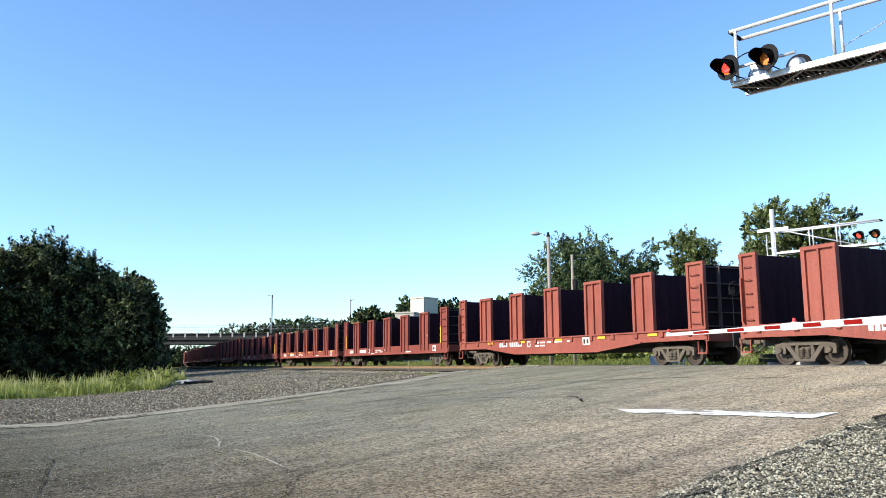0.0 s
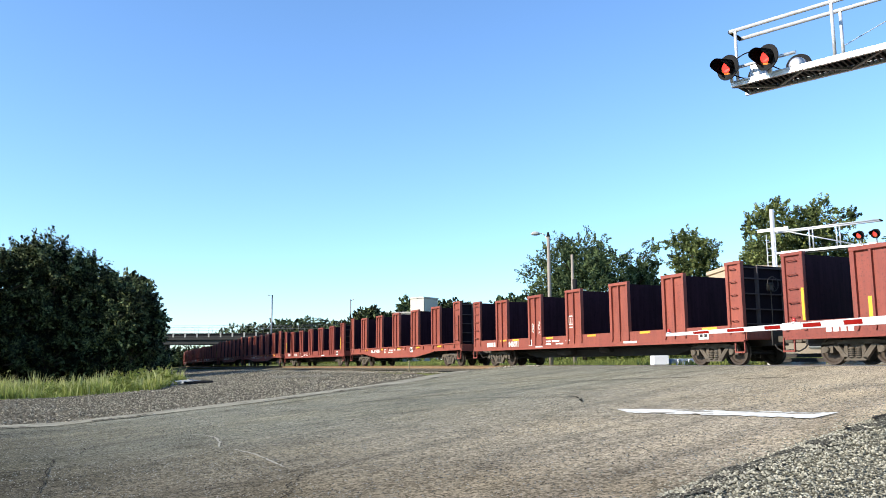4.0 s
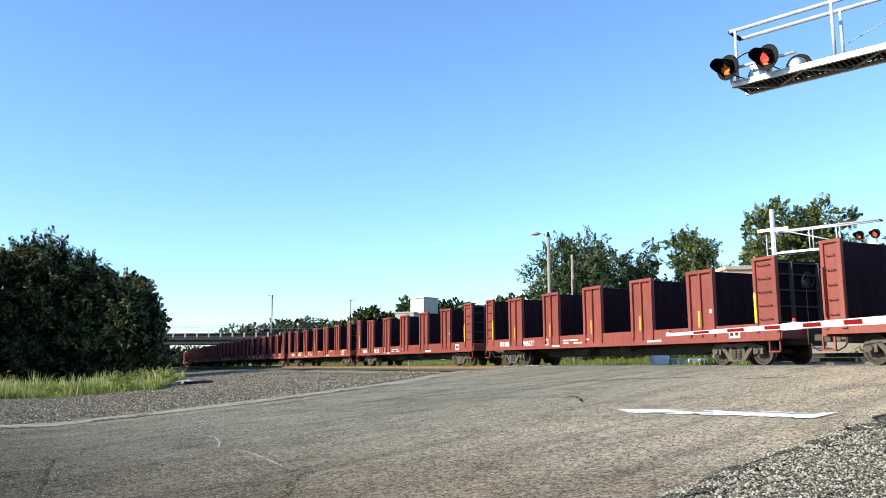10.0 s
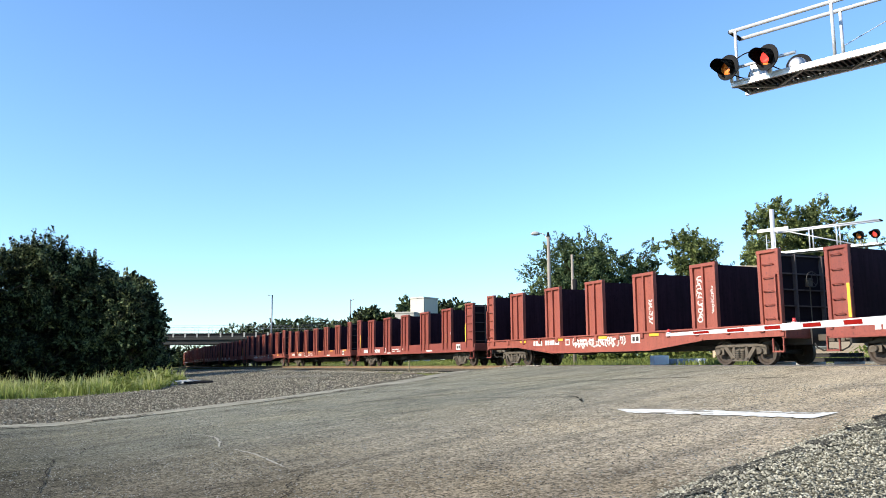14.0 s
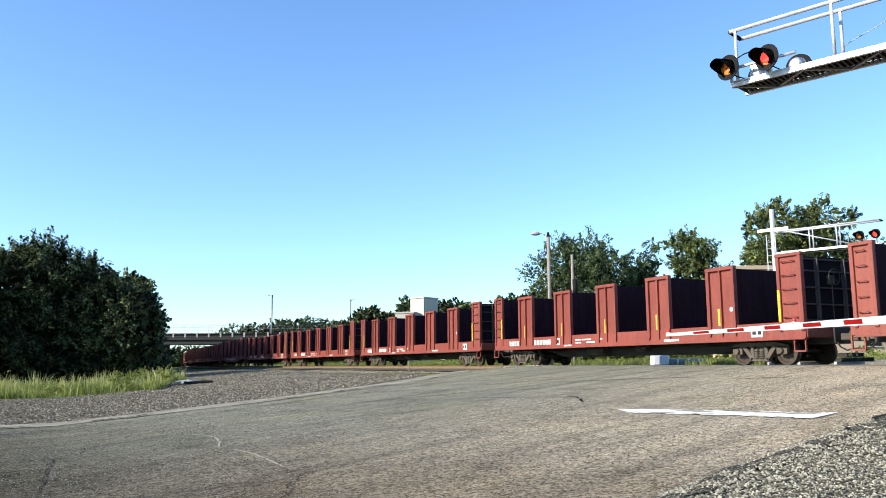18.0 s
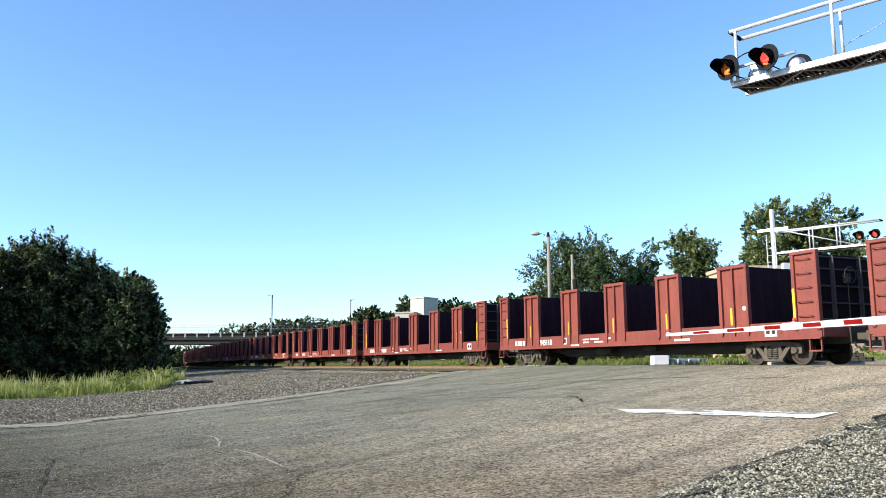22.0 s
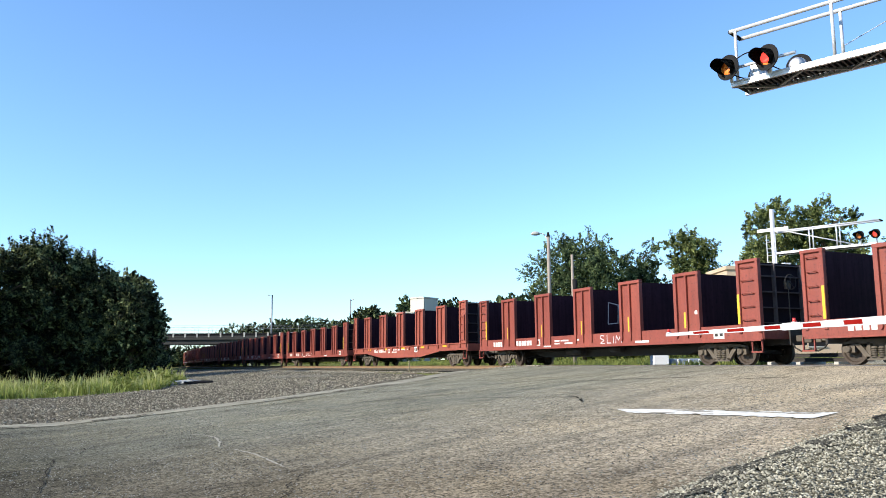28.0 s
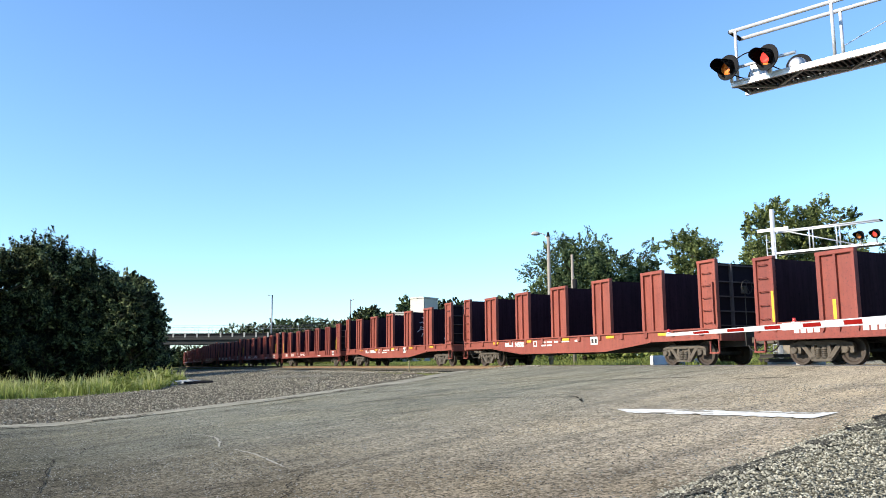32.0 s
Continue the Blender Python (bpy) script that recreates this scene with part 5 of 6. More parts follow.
def foliage():
    oak = "dense dark green tree beside the gravel yard"
    # the front of the wood: crowns that overhang a dark hollow
    # those near y 50 stand out of view, added to shade the lower crowns
    left = [(-41.0, 60.0, 10.8, 11.0, 0.05), (-33.0, 58.0, 10.4, 10.0, 0.05), (-29.4, 60.0, 11.2, 6.2, 0.05), (-27.1, 61.0, 9.6, 4.8, 0.04), (-25.3, 60.5, 8.2, 4.4, 0.04), (-23.4, 60.5, 6.9, 4.2, 0.28), (-31.9, 60.5, 10.8, 6.0, 0.05),
            (-50.0, 62.0, 12.5, 11.0, 0.1), (-38.0, 53.0, 10.4, 9.0, 0.1), (-36.0, 51.0, 9.0, 6.5, 0.1), (-47.0, 49.0, 12.5, 9.0, 0.05), (-24.6, 61.5, 4.4, 3.0, 0.03)]
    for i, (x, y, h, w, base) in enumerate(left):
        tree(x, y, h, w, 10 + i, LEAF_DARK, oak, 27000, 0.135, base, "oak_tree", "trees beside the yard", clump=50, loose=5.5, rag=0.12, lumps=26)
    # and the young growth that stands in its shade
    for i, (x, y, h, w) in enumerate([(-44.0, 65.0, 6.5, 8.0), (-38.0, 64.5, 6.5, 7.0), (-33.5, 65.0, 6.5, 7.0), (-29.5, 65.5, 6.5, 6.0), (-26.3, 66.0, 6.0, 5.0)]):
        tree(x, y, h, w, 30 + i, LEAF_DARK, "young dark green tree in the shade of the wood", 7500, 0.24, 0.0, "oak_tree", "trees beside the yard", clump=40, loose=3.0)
    behind = [(-38, 85.5), (-39, 91), (-41.5, 102), (-45, 112), (-49, 123), (-53.5, 135.5), (-58, 148.5), (-62.6, 162), (-67.5, 176), (-40, 97), (-43.5, 107), (-47, 117), (-51.2, 129), (-55.8, 142), (-60.3, 155), (-65, 169), (-70, 183), (-47, 97), (-52, 110), (-58, 125), (-64, 145), (-72, 165)]
    for i, (x, y) in enumerate(behind):
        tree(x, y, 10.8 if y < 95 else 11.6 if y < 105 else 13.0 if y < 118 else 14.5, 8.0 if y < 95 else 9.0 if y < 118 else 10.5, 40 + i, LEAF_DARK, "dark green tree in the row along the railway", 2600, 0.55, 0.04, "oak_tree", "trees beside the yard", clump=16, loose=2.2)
    # tall unseen trees added out of view, so that their shade falls across the tracks
    for k in range(11):
        x, y, _ = line(87.0 + 5.8 * k, -1.5)
        for j, (dx, dy) in enumerate(((-38.0, -16.1), (-46.0, -19.5))):
            tree(x + dx, y + dy, 25.0 + 3.5 * j, 10.5, 200 + k + 20 * j, LEAF_DARK, "tall dark green tree added out of view to shade the railway", 4500, 0.9, 0.02, "oak_tree", "trees beside the yard", clump=16, loose=2.0)
    for x, y, h, w in ((-33.6, 85.0, 8.4, 5.0), (-31.6, 87.0, 6.6, 4.0), (-35.0, 90.0, 9.6, 6.0)):
        tree(x, y, h, w, int(-x * 10), LEAF_DARK, "dark green tree in the row along the railway", 9000, 0.24, 0.04, "oak_tree", "trees beside the yard")
    tree(12.2, 70.0, 10.6, 10.6, 61, LEAF_MID, "broad leafy green tree behind the tracks", 52000, 0.13, 0.02, "broadleaf_tree", clump=60, loose=6.0, rag=0.1, lumps=24, bunch=(0.28, 0.42))
    tree(17.6, 72.0, 8.6, 5.4, 67, LEAF_MID, "low leafy green tree behind the tracks", 14000, 0.13, 0.02, "broadleaf_tree", clump=60, loose=5.0, lumps=14, bunch=(0.28, 0.42))
    tree(18.3, 73.0, 10.8, 4.2, 62, LEAF_MID, "small open green tree behind the tracks", 6000, 0.13, 0.3, "broadleaf_tree", clump=50, loose=5.0)
    tree(23.2, 74.0, 12.0, 6.6, 63, LEAF_LIGHT, "yellow-green leafy tree behind the tracks", 30000, 0.135, 0.04, "broadleaf_tree", clump=60, loose=4.5, rag=0.06, lumps=18, bunch=(0.28, 0.42))
    tree(27.1, 64.5, 12.7, 6.8, 64, LEAF_LIGHT, "tall round green tree behind the far signal", 38000, 0.125, 0.06, "broadleaf_tree", clump=60, loose=4.5, rag=0.06, lumps=20, bunch=(0.26, 0.40))
    tree(31.5, 65.5, 12.9, 6.4, 66, LEAF_LIGHT, "tall round green tree behind the far signal", 38000, 0.125, 0.06, "broadleaf_tree", clump=60, loose=4.5, rag=0.06, lumps=20, bunch=(0.26, 0.40))
    tree(38.0, 62.0, 13.2, 7.4, 65, LEAF_MID, "tall green tree behind the crossing", 12000, 0.15, 0.12, "broadleaf_tree", clump=60, loose=4.5)
    far = [(-48, 205, 10.6, 13), (-38, 215, 12.2, 14), (-52, 260, 13, 16), (-30, 210, 10, 12), (-60, 280, 13, 18), (-24, 200, 9.5, 11), (-17.0, 170, 11.2, 7), (-8.8, 185, 14.6, 6), (0.5, 178, 13.2, 7), (5, 168, 12.0, 8), (-1.0, 195, 14.0, 8), (11, 150, 11.5, 8), (13.5, 120, 10.0, 9),
           (-84, 330, 9.6, 15), (-97, 345, 8.6, 15), (-114, 345, 9.2, 16), (-106, 340, 9.0, 12), (-71, 268, 6.3, 9), (-64, 264, 7.6, 10), (-77, 276, 5.4, 8), (-97, 280, 3.8, 8), (-91.5, 272, 3.6, 6), (-13.6, 150, 10.2, 5), (-11.2, 149, 8.8, 4), (-70, 330, 8, 16), (-44, 232, 11.5, 12), (-33, 240, 12, 12), (-43, 212, 11.5, 10), (-34, 206, 11.2, 10), (-53, 215, 10, 11), (-27, 205, 10.6, 9)]
    for i, (x, y, h, w) in enumerate(far):
        if x < -20 and y < 236:                # all of these stand beyond the bridge
            x, y, h, w = x * 1.16, y * 1.16, h * 1.16 + 0.1, w * 1.16
        w *= 1.55                              # the crowns stand close and run together
        tree(x, y, h, w, 80 + i, LEAF_MID if i % 2 else LEAF_DARK, "distant leafy green tree", 6000, 0.46, 0.0, "broadleaf_tree", "distant trees", clump=12, loose=1.25, rag=0.05)


foliage()


def grass_patch(name, region, count, tall, seed, material, label, seeds=None, bend=0.35):
    """Upright blades over a region, given by a function of two numbers from 0 to 1."""
    rng = np.random.default_rng(seed)
    verts, faces = [], []
    for k in range(count):
        x, y = region(rng.random(), rng.random())
        z = gz(x, y) - 0.1
        h = tall * rng.uniform(0.45, 1.15) * (0.7 + 0.5 * noise.noise((x * 0.5, y * 0.5, 2.0)))
        a = rng.uniform(0, math.tau)
        w = 0.012 + 0.02 * rng.random()
        dx, dy = math.cos(a) * w, math.sin(a) * w
        bx, by = rng.normal() * h * bend, rng.normal() * h * bend
        i = len(verts)
        verts += [(x - dx, y - dy, z), (x + dx, y + dy, z), (x + dx * 0.8 + bx * 0.4, y + dy * 0.8 + by * 0.4, z + h * 0.65), (x - dx * 0.8 + bx * 0.4, y - dy * 0.8 + by * 0.4, z + h * 0.65), (x + bx, y + by, z + h)]
        faces += [(i, i + 1, i + 2, i + 3), (i + 3, i + 2, i + 4)]
    ob = raw(name, verts, faces, material)
    return tagged(ob, label, "grass", kind="stuff")


def verge(u, v):
    y = 38.5 + 9.0 * v ** 0.8
    left = -48.0
    right = -14.2 - 0.15 * (y - 39)
    x = left + (right - left) * u ** 0.8
    return x, y + max(0.0, (-22 - x) * -0.18) - max(0.0, (-19 - x) * 0.14)


grass_patch("meadow_grass", verge, 70000, 0.78, 5, GRASS, "tall sunlit green grass beside the yard")
grass_patch("tall_weeds", verge, 6000, 1.3, 6, SEEDHEAD, "dry weeds with seed heads in the grass", bend=0.18)


def beyond(u, v):
    q = 25.5 + 24 * v ** 1.6
    s = 24 + 0.35 * (q - 25) + 75 * u ** 1.3
    return NX * q + UX * s, NY * q + UY * s


grass_patch("weeds", beyond, 30000, 0.50, 7, WEED, "green weeds beyond the tracks")


def thicket():
    """Low bushes and brush closing the view beyond the tracks."""
    rng = np.random.default_rng(31)
    lobes = []
    for k in range(130):
        s, q = rng.uniform(-60, 260), rng.uniform(44, 60)
        x, y = NX * q + UX * s, NY * q + UY * s
        if (x - 19) * ARM[0] + (y - 41) * ARM[1] > -1.5:
            continue
        r = rng.uniform(1.6, 2.8)
        lobes.append((x, y, gz(x, y) + 0.5, r, rng.uniform(0.9, 1.7)))
    for k in range(46):                        # shrubs at the feet of the trees
        x, y = rng.uniform(2, 36), rng.uniform(62, 80)
        lobes.append((x, y, gz(x, y) + 0.8, rng.uniform(1.5, 2.6), rng.uniform(1.3, 2.0)))
    me = crown_mesh("bushes", lobes, 52000, 0.2, 33, WEED, 0.3)
    tagged(new("bushes", me), "low weedy bushes beyond the tracks", "bushes", kind="stuff")
    lobes = []
    for k in range(150):
        a = rng.uniform(-70, 75)
        d = rng.uniform(270, 420)
        x, y = d * math.sin(math.radians(a)), d * math.cos(math.radians(a))
        r = rng.uniform(5, 9)
        lobes.append((x, y, 2.0, r, rng.uniform(3.0, 5.0)) if not -25 < a < -8 else (x, y, 1.5, r, 3.8))
    me = crown_mesh("distant_woods", lobes, 34000, 0.8, 34, LEAF_MID, 0.3, 0.05, 26, 1.8)
    tagged(new("distant_woods", me), "distant low green woods along the horizon", "woods", kind="stuff")


thicket()


def verge_bushes():
    """Leafy weeds standing in clumps along the front of the grass."""
    rng = np.random.default_rng(41)
    lobes = []
    for k in range(70):
        x, y = verge(rng.random(), rng.random() * 0.5)
        lobes.append((x, y, gz(x, y) + 0.22, rng.uniform(0.4, 0.9), rng.uniform(0.25, 0.5)))
    for k in range(8):
        x, y = -14.8 - 2.2 * rng.random(), 41.5 + 3 * rng.random()
        lobes.append((x, y, gz(x, y) + 0.5, rng.uniform(0.5, 0.8), rng.uniform(0.5, 0.75)))
    me = crown_mesh("leafy_weeds", lobes, 16000, 0.075, 43, BUSH, 0.2)
    tagged(new("leafy_weeds", me), "clumps of leafy green weeds in the grass", "weeds", kind="stuff")


verge_bushes()

# ---- bridge, buildings, poles ----


def bridge():
    thing = empty("road_bridge", pose(0, 230, -0.75), "concrete road bridge with a railing over the railway", "bridge")
    x0, x1 = -78.5, 40.0
    part("deck", boxes((x0 - 60, x1, -5.0, 5.0, 8.0, 8.7), bevel=0.05), BRIDGECON, thing)
    for y in (-4.2, -1.4, 1.4, 4.2):
        part("girder", boxes((x0 - 60, x1, y - 0.35, y + 0.35, 6.75, 8.0), bevel=0.04), BRIDGECON, thing)
    for y in (-4.9, 4.9):
        part("parapet", boxes((x0 - 60, x1, y - 0.12, y + 0.12, 8.7, 9.1), bevel=0.03), BRIDGECON, thing)
    x = x0 - 20
    while x < x1:
        for y in (-4.9, 4.9):
            part("railing_post", boxes((x - 0.22, x + 0.22, y - 0.18, y + 0.18, 8.7, 10.0), bevel=0.03), CONCRETE, thing)
            part("railing_panel", boxes((x + 0.22, x + 3.08, y - 0.05, y + 0.05, 9.104, 9.7)), SIGNALBLACK, thing, "dark railing panel")
        x += 3.3
    for y in (-4.9, 4.9):
        for z in (9.45, 9.8):
            part("railing", boxes((x0 - 20, x1, y - 0.05, y + 0.05, z - 0.06, z + 0.06)), BRIDGECON, thing)
        part("fence_rail", boxes((x0 - 20, x1, y - 0.03, y + 0.03, 11.9, 11.97)), GRATE, thing)
        part("fence_rail", boxes((x0 - 20, x1, y - 0.03, y + 0.03, 11.0, 11.05)), GRATE, thing)
        for k in range(33):
            part("fence_post", bar((x0 - 18 + k * 4.0, y, 10.0), (x0 - 18 + k * 4.0, y, 11.95), 0.035, sides=6), GRATE, thing)
    for px in (-80.0, -54.0, -28.0):
        part("pier", boxes((px - 0.6, px + 0.6, -4.5, 4.5, -1.5, 6.75), bevel=0.08), CONCRETE, thing)


bridge()


def street_lamp(x, y, top, reach, label, wood=True, r=0.14, aim=(-1, 0)):
    z = gz(x, y)
    t = empty("street_lamp", pose(x, y, z), label, "street lamp", "street lamps")
    h = top - z
    part("pole", bar((0, 0, -0.1), (0, 0, h), r, r * 0.72, 12), POLEWOOD if wood else GRATE, t)
    bm = bmesh.new()
    pts = [Vector((0, 0, h - 0.35)), Vector((aim[0] * reach * 0.3, aim[1] * reach * 0.3, h + 0.08)), Vector((aim[0] * reach * 0.6, aim[1] * reach * 0.6, h + 0.22)), Vector((aim[0] * reach, aim[1] * reach, h + 0.2))]
    for a, b in zip(pts, pts[1:]):
        tube(bm, a, b, 0.035, sides=6)
    part("arm", bm, ALU, t)
    bm = bmesh.new()
    bmesh.ops.create_uvsphere(bm, u_segments=12, v_segments=8, radius=0.5)
    for v in bm.verts:
        v.co = Vector((v.co.x * 0.62, v.co.y * 0.34, v.co.z * (0.34 if v.co.z > 0 else 0.2)))
        v.co += Vector((aim[0] * (reach + 0.2), aim[1] * (reach + 0.2), h + 0.18))
    part("lamp_head", bm, CONCRETE, t, "pale grey luminaire")
    part("cap", bar((0, 0, h), (0, 0, h + 0.3), r * 0.9, r * 0.4, 10), SIGNALBLACK, t)
    return t


street_lamp(6.84, 51.5, 8.25, 0.62, "wooden street lamp pole with a curved arm")
street_lamp(-48.7, 228.0, 19.6, 0.8, "slim grey street lamp on the bridge", False, 0.26)
street_lamp(-26.0, 225.0, 18.0, -0.9, "slim grey street lamp near the bridge", False, 0.22)
pole = empty("utility_pole", pose(8.75, 54.0, 0), "bare grey wooden utility pole", "pole")
part("pole", bar((0, 0, -0.2), (0.0, 0, 7.4), 0.13, 0.09, 10), POLEWOOD, pole)
part("equipment", bar((0.12, -0.1, 4.6), (0.12, -0.1, 5.7), 0.16, sides=10), SIGNALBLACK, pole)


def building(x0, x1, y0, y1, z1, wall, label, name="building", windows=(), turn=0.0):
    b = empty(name, pose((x0 + x1) / 2, y0, 0, 0, 0, turn), label, "building")
    cx = (x0 + x1) / 2
    part("wall", boxes((x0 - cx, x1 - cx, 0, y1 - y0, -0.6, z1), bevel=0.02), wall, b)
    part("parapet", boxes((x0 - cx - 0.12, x1 - cx + 0.12, -0.12, y1 - y0 + 0.12, z1 + 0.004, z1 + 0.3), bevel=0.03), wall, b)
    for wx, wz, ww, wh in windows:
        w = part("window", boxes((wx - ww / 2, wx + ww / 2, -0.05, 0.02, wz, wz + wh)), SIGNALBLACK, b)
        part("frame", boxes((wx - ww / 2 - 0.06, wx + ww / 2 + 0.06, -0.07, -0.02, wz + wh, wz + wh + 0.08), (wx - ww / 2 - 0.06, wx + ww / 2 + 0.06, -0.1, -0.02, wz - 0.08, wz)), CONCRETE, w)
    return b


building(-7.0, -3.5, 160.0, 164.5, 13.1, STUCCO, "tall cream-painted block on a flat roof", "tower_block", (), -38)
building(-14.2, -5.6, 156.0, 162.0, 9.9, STUCCO, "long low cream-painted building behind the train", "warehouse", (), -12)
building(20.6, 37.0, 58.0, 62.0, 6.75, TANBRICK, "flat-roofed tan brick building behind the tracks", "brick_building", [(-6, 1.2, 1.2, 1.5), (-2, 1.2, 1.2, 1.5), (2, 1.2, 1.2, 1.5), (6, 1.2, 1.2, 1.5)])

# signal hut beyond the tracks
hut = empty("signal_cabinet", pose(10.2, 38.3, -0.03, 0, 0, 0), "white steel signal cabinet beyond the tracks", "cabinet")
part("body", boxes((-0.36, 0.36, -0.35, 0.35, 0.02, 0.46), bevel=0.03), CABINET, hut)
part("base", boxes((-0.55, 0.55, -0.45, 0.45, -0.2, 0.02)), CONCRETE, hut)
tank = empty("long_bin", pose(11.55, 38.6, -0.03, 0, 0, 0), "long pale blue-grey steel bin beyond the tracks", "bin")
part("body", boxes((-0.85, 0.85, -0.4, 0.4, 0.0, 0.31), bevel=0.03), BINBLUE, tank)
for k in (-0.5, 0.0, 0.5):
    part("rib", boxes((k - 0.04, k + 0.04, -0.45, -0.39, 0.0, 0.29)), CABINET, tank)


def rail_stack():
    """Spare rails lying in a low pile on blocks beyond the crossing."""
    pile = empty("spare_rails", pose(14.3, 31.2, -0.03, 0, 0, 115), "low pile of dark spare rails on blocks", "rail pile")
    for k in range(7):
        y, z = (k % 4) * 0.28 - 0.4, 0.12 + 0.17 * (k // 4)
        part("spare_rail", boxes((-2.2 + 0.1 * k, 2.2 + 0.06 * k, y - 0.06, y + 0.06, z, z + 0.03), (-2.2 + 0.1 * k, 2.2 + 0.06 * k, y - 0.012, y + 0.012, z + 0.03, z + 0.11), (-2.2 + 0.1 * k, 2.2 + 0.06 * k, y - 0.035, y + 0.035, z + 0.11, z + 0.15)), BLACKISH, pile)
    for x in (-1.5, 0.2, 1.6):
        part("block", boxes((x - 0.1, x + 0.1, -0.7, 0.7, -0.03, 0.12), bevel=0.01), CONCRETE, pile)


rail_stack()

# marker post on the yard's edge
mark = empty("marker_post", pose(-1.62, 38.0, gz(-1.62, 38.0)), "thin yellowish marker post in the gravel", "post")
part("post", bar((0, 0, -0.1), (0, 0, 0.62), 0.022, sides=8), OLDPOST, mark)
part("foot", boxes((-0.35, 0.35, -0.12, 0.12, -0.03, 0.03), bevel=0.02), TIEWOOD, mark)

# ---- road markings and cracks ----


def decal(name, pts, width, lift, material, label, category):
    """A flat painted or filled line along the road through the given points."""
    verts, faces = [], []
    for i, (x, y) in enumerate(pts):
        a, b = pts[max(0, i - 1)], pts[min(len(pts) - 1, i + 1)]
        d = Vector((b[0] - a[0], b[1] - a[1], 0)).normalized()
        w = width * (0.6 + 0.6 * random.random()) / 2
        for k in (-1, 1):
            px, py = x - d.y * w * k, y + d.x * w * k
            verts.append((px, py, gz(px, py) + lift))
    for i in range(len(pts) - 1):
        faces.append((2 * i, 2 * i + 1, 2 * i + 3, 2 * i + 2))
    ob = raw(name, verts, faces, material)
    if ob.data.polygons[0].normal.z < 0:
        ob.data.flip_normals()
    return tagged(ob, label, category, kind="structure")


def jagged(a, b, n, amp, seed):
    rng = random.Random(seed)
    d = Vector((b[0] - a[0], b[1] - a[1])).normalized()
    off2, out = 0.0, []
    for i in range(n + 1):
        t = i / n
        off2 = off2 * 0.6 + rng.uniform(-amp, amp)
        k = off2 * math.sin(math.pi * t)
        out.append((a[0] * (1 - t) + b[0] * t - d.y * k, a[1] * (1 - t) + b[1] * t + d.x * k))
    return out


def stop_line():
    a, b, c, d = (3.03, 14.3), (5.55, 11.52), (5.03, 11.12), (3.06, 13.55)
    verts, faces, n = [], [], 40
    rng = random.Random(3)
    for i in range(n + 1):
        t = i / n
        for p, q in ((a, b), (d, c)):
            e = rng.uniform(-0.045, 0.03)
            x, y = p[0] * (1 - t) + q[0] * t + e, p[1] * (1 - t) + q[1] * t + e
            verts.append((x, y, gz(x, y) + 0.012))
    for i in range(n):
        faces.append((2 * i, 2 * i + 1, 2 * i + 3, 2 * i + 2))
    ob = raw("stop_line", verts, faces, STOPWHITE)
    if ob.data.polygons[0].normal.z < 0:
        ob.data.flip_normals()
    tagged(ob, "broad white painted stop line on the road", "road marking", kind="structure")


stop_line()


def paint_wear():
    """Where the stop line's paint has worn through to the asphalt."""
    rng = random.Random(23)
    a, b, c, d = Vector((3.03, 14.3)), Vector((5.55, 11.52)), Vector((5.03, 11.12)), Vector((3.06, 13.55))
    for k in range(11):
        t = rng.uniform(0.05, 0.85)
        n = rng.uniform(0.05, 0.16)
        f = rng.choice((0.12, 0.22, 0.3, 0.38, 0.9))
        p = a.lerp(b, t).lerp(d.lerp(c, t), f)
        q = a.lerp(b, t + n).lerp(d.lerp(c, t + n), f + rng.uniform(-0.05, 0.05))
        decal("worn_patch", jagged(p, q, 7, 0.02, 300 + k), rng.uniform(0.035, 0.085), 0.017, ASPHALT, "bare asphalt where road paint has worn off", "wear")


paint_wear()


def rubble(x, y):
    """Broken slabs and a dark scrap of rubber at the yard's edge."""
    rng = random.Random(17)
    for k in range(7):
        px, py = x + rng.uniform(-0.9, 0.9), y + rng.uniform(-0.4, 0.4)
        bm = boxes((-0.36, 0.36, -0.26, 0.26, -0.05, 0.14), bevel=0.03)
        for v in bm.verts:
            v.co += Vector((rng.uniform(-0.08, 0.08), rng.uniform(-0.08, 0.08), rng.uniform(-0.03, 0.03)))
        ob = part("concrete_chunk", bm, CONCRETE)
        ob.matrix_world = pose(px, py, gz(px, py) + 0.04, rng.uniform(-15, 15), rng.uniform(-15, 15), rng.uniform(0, 180))
        tagged(ob, "pale broken concrete chunk on the gravel", "rubble", "rubble by the grass")
    bm = boxes((-0.75, 0.75, -0.3, 0.3, -0.05, 0.06), bevel=0.03)
    bmesh.ops.subdivide_edges(bm, edges=bm.edges[:], cuts=2)
    for v in bm.verts:
        v.co.z += 0.10 * noise.noise(v.co * 2.3) + 0.08 * max(0, v.co.x)
    ob = part("rubber_scrap", bm, SIGNALBLACK)
    ob.matrix_world = pose(x + 0.9, y - 0.2, gz(x + 0.9, y - 0.2) + 0.06, 0, 0, 12)
    tagged(ob, "dark crumpled scrap of rubber on the gravel", "scrap")


rubble(-14.2, 44.3)


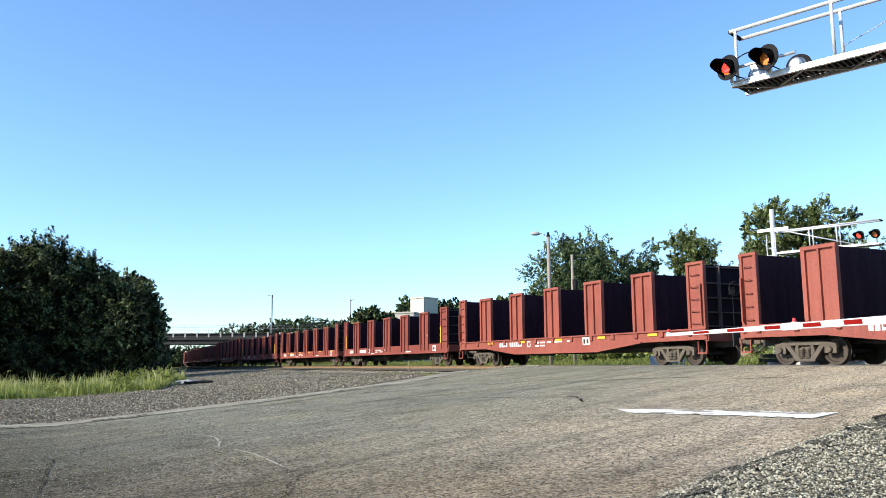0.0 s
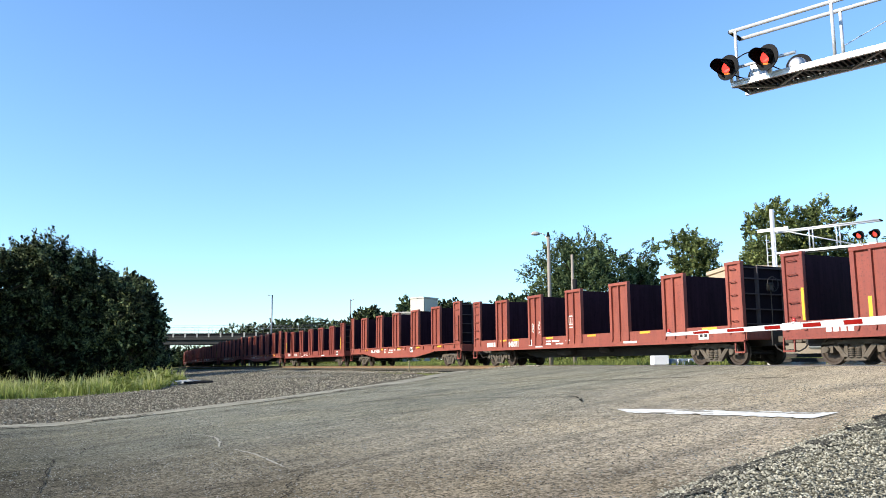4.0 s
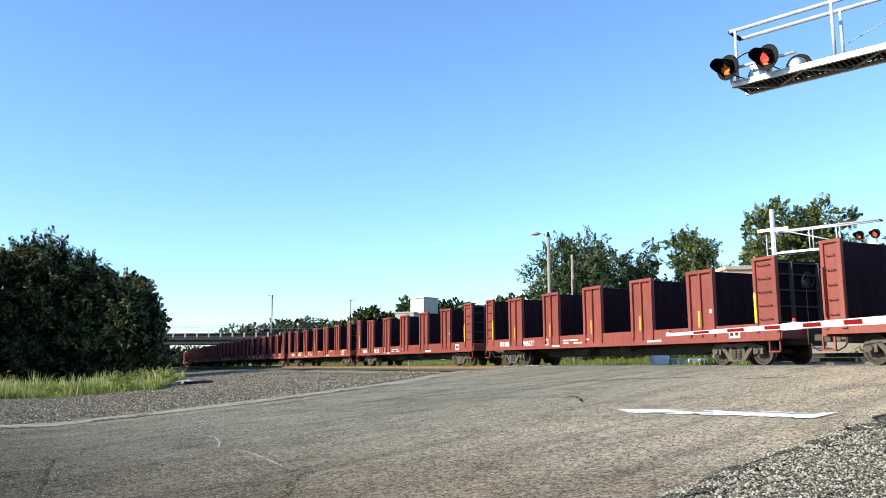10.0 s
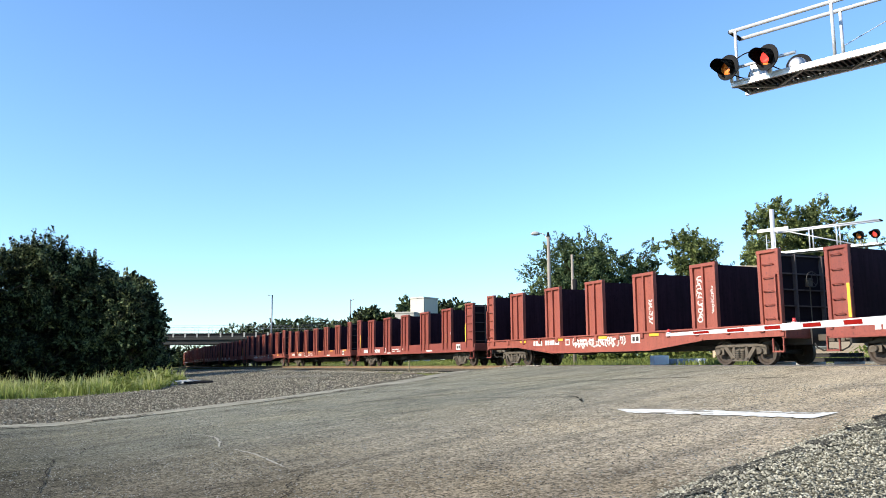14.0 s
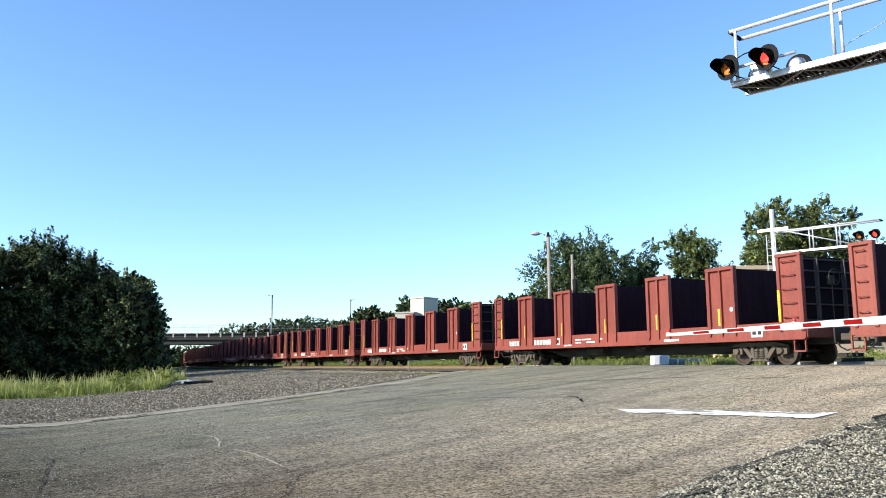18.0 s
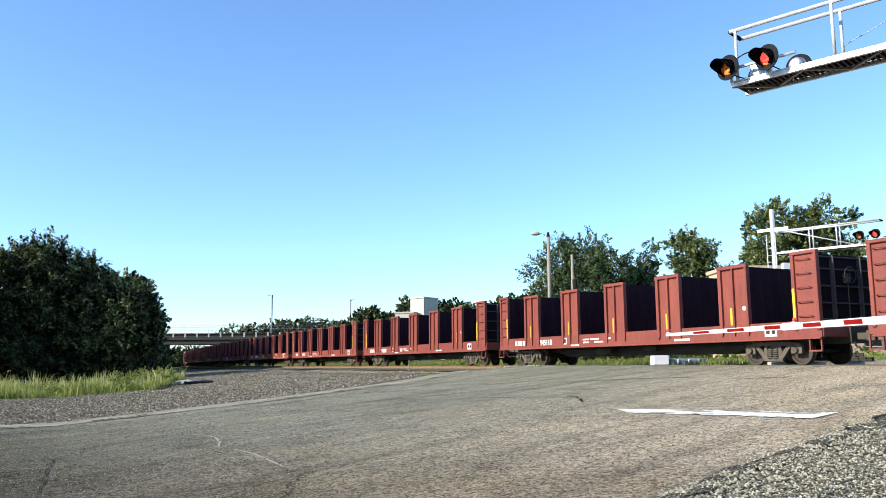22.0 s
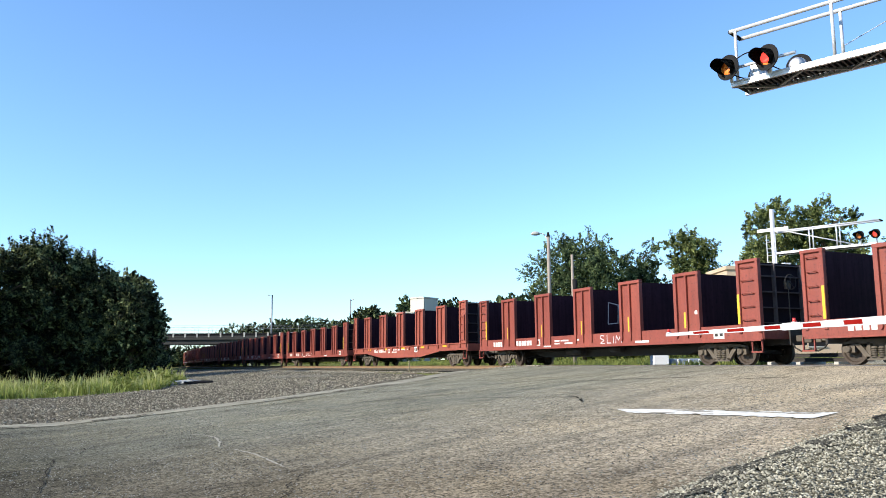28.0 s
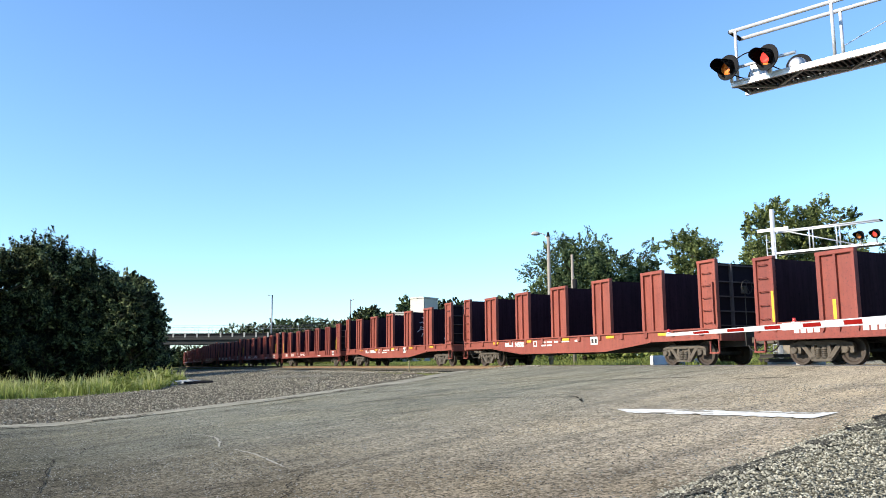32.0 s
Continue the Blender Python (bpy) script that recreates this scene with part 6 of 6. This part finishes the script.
def cracks():
    dark = [[(-4.62, 9.4), (-5.49, 11.38), (-6.03, 12.71), (-5.87, 13.24), (-6.17, 14.12), (-5.95, 14.52)], [(-6.9, 11.8), (-6.57, 12.19), (-6.23, 12.51), (-6.05, 12.8)],
            [(-1.64, 9.53), (-1.68, 8.83), (-1.57, 8.17), (-1.7, 7.4)], [(-2.45, 24.25), (-0.76, 24.19)], [(0.85, 19.13), (2.84, 17.48), (2.74, 16.17)],
            [(3.41, 22.91), (6.47, 20.93)], [(6.86, 19.17), (7.96, 18.62)], [(-5.95, 14.52), (-5.14, 15.36), (-4.49, 15.31)], [(-9.5, 17.4), (-4.6, 21.9), (0.2, 29.6)], [(1.4, 24.0), (6.2, 24.6)], [(-2.0, 20.5), (2.6, 22.0)]]
    wide = [0.02, 0.016, 0.018, 0.08, 0.05, 0.10, 0.09, 0.03, 0.06, 0.09, 0.06]
    for k, pts in enumerate(dark):
        whole = []
        for a, b in zip(pts, pts[1:]):
            whole += jagged(a, b, 9, 0.075, 50 + k)[:-1]
        whole.append(pts[-1])
        decal("crack", whole, wide[k], 0.013, CRACK, "dark open crack across the asphalt", "crack")
    for k, pts in enumerate(([(-4.75, 15.3), (-4.21, 14.71), (-3.9, 14.12), (-3.53, 12.89)], [(-3.16, 12.39), (-2.69, 11.66), (-2.26, 10.77), (-1.98, 10.18)])):
        whole = []
        for a, b in zip(pts, pts[1:]):
            whole += jagged(a, b, 6, 0.03, 80 + k)[:-1]
        whole.append(pts[-1])
        decal("filled_crack", whole, 0.034, 0.014, SEAL, "crack filled with pale grey filler", "crack")


cracks()


def kerb_joint():
    """The open joint between the concrete strip and the asphalt, broken off here and there."""
    rng = random.Random(9)
    pts = [(x + ARM[0] * 0.22, y + ARM[1] * 0.22) for x, y in ROAD_LEFT[:6]]
    for (ax, ay), (bx, by) in zip(pts, pts[1:]):
        t = 0.0
        while t < 0.93:
            n = rng.uniform(0.06, 0.22)
            a, b = (ax + (bx - ax) * t, ay + (by - ay) * t), (ax + (bx - ax) * min(1, t + n), ay + (by - ay) * min(1, t + n))
            if rng.random() < 0.35:
                decal("crack", jagged(a, b, 8, 0.10, rng.randint(0, 999)), rng.uniform(0.08, 0.2), 0.034, CRACK, "dark open joint beside the concrete strip", "crack")
            t += n + rng.uniform(0.0, 0.06)


kerb_joint()


def broken_edge():
    """Dark crumbled breaks along the asphalt's edge by the shoulder."""
    runs = [((4.75, 9.75), (5.2, 10.15), 0.07), ((5.5, 10.5), (6.1, 11.0), 0.13), ((6.0, 10.95), (7.6, 12.3), 0.15)]
    for k, (a, b, w) in enumerate(runs):
        decal("crack", jagged(a, b, 16, 0.07, 400 + k), w * 0.5, 0.03, CRACK, "dark crumbled break along the asphalt edge", "crack")


broken_edge()


def pale_patch():
    a = [(-10.6, 48.6), (-8.4, 46.0), (-6.0, 43.0)]
    b = [(-9.6, 44.2), (-7.6, 42.2), (-5.5, 40.2)]
    sheet("pale_ground", a, b, 24, 6, 0.012, SANDY, "pale sandy patch in the gravel", "gravel", 0.03, 1.2)


pale_patch()


def motions():
    """The train runs past; every car keeps to the line."""
    for i, car in CARS:
        walk(car, [(float(t), car_pose(MARKS[t] + PITCH * t - PITCH * i + 8.5)) for t in range(33)])
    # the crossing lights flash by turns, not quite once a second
    # each flash is an added glow disc that slides out of its lens and back
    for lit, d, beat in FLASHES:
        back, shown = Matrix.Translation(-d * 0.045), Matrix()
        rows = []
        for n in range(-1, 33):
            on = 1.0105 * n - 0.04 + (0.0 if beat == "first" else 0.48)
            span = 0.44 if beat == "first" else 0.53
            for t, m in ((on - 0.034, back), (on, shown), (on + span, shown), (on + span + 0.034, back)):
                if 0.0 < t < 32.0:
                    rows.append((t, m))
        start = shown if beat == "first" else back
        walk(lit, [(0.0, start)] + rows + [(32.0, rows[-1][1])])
    # crowns stir a little in the breeze
    for k, crown in enumerate(CROWNS):
        rows = []
        for j in range(29):
            t = 32.0 * j / 28
            a = 0.35 * math.sin(t * 1.15 + k * 1.7) + 0.2 * math.sin(t * 2.1 + k * 0.6)
            rows.append((t, pose(0, 0, 0, a * 0.6, a, 0)))
        walk(crown, rows)


motions()
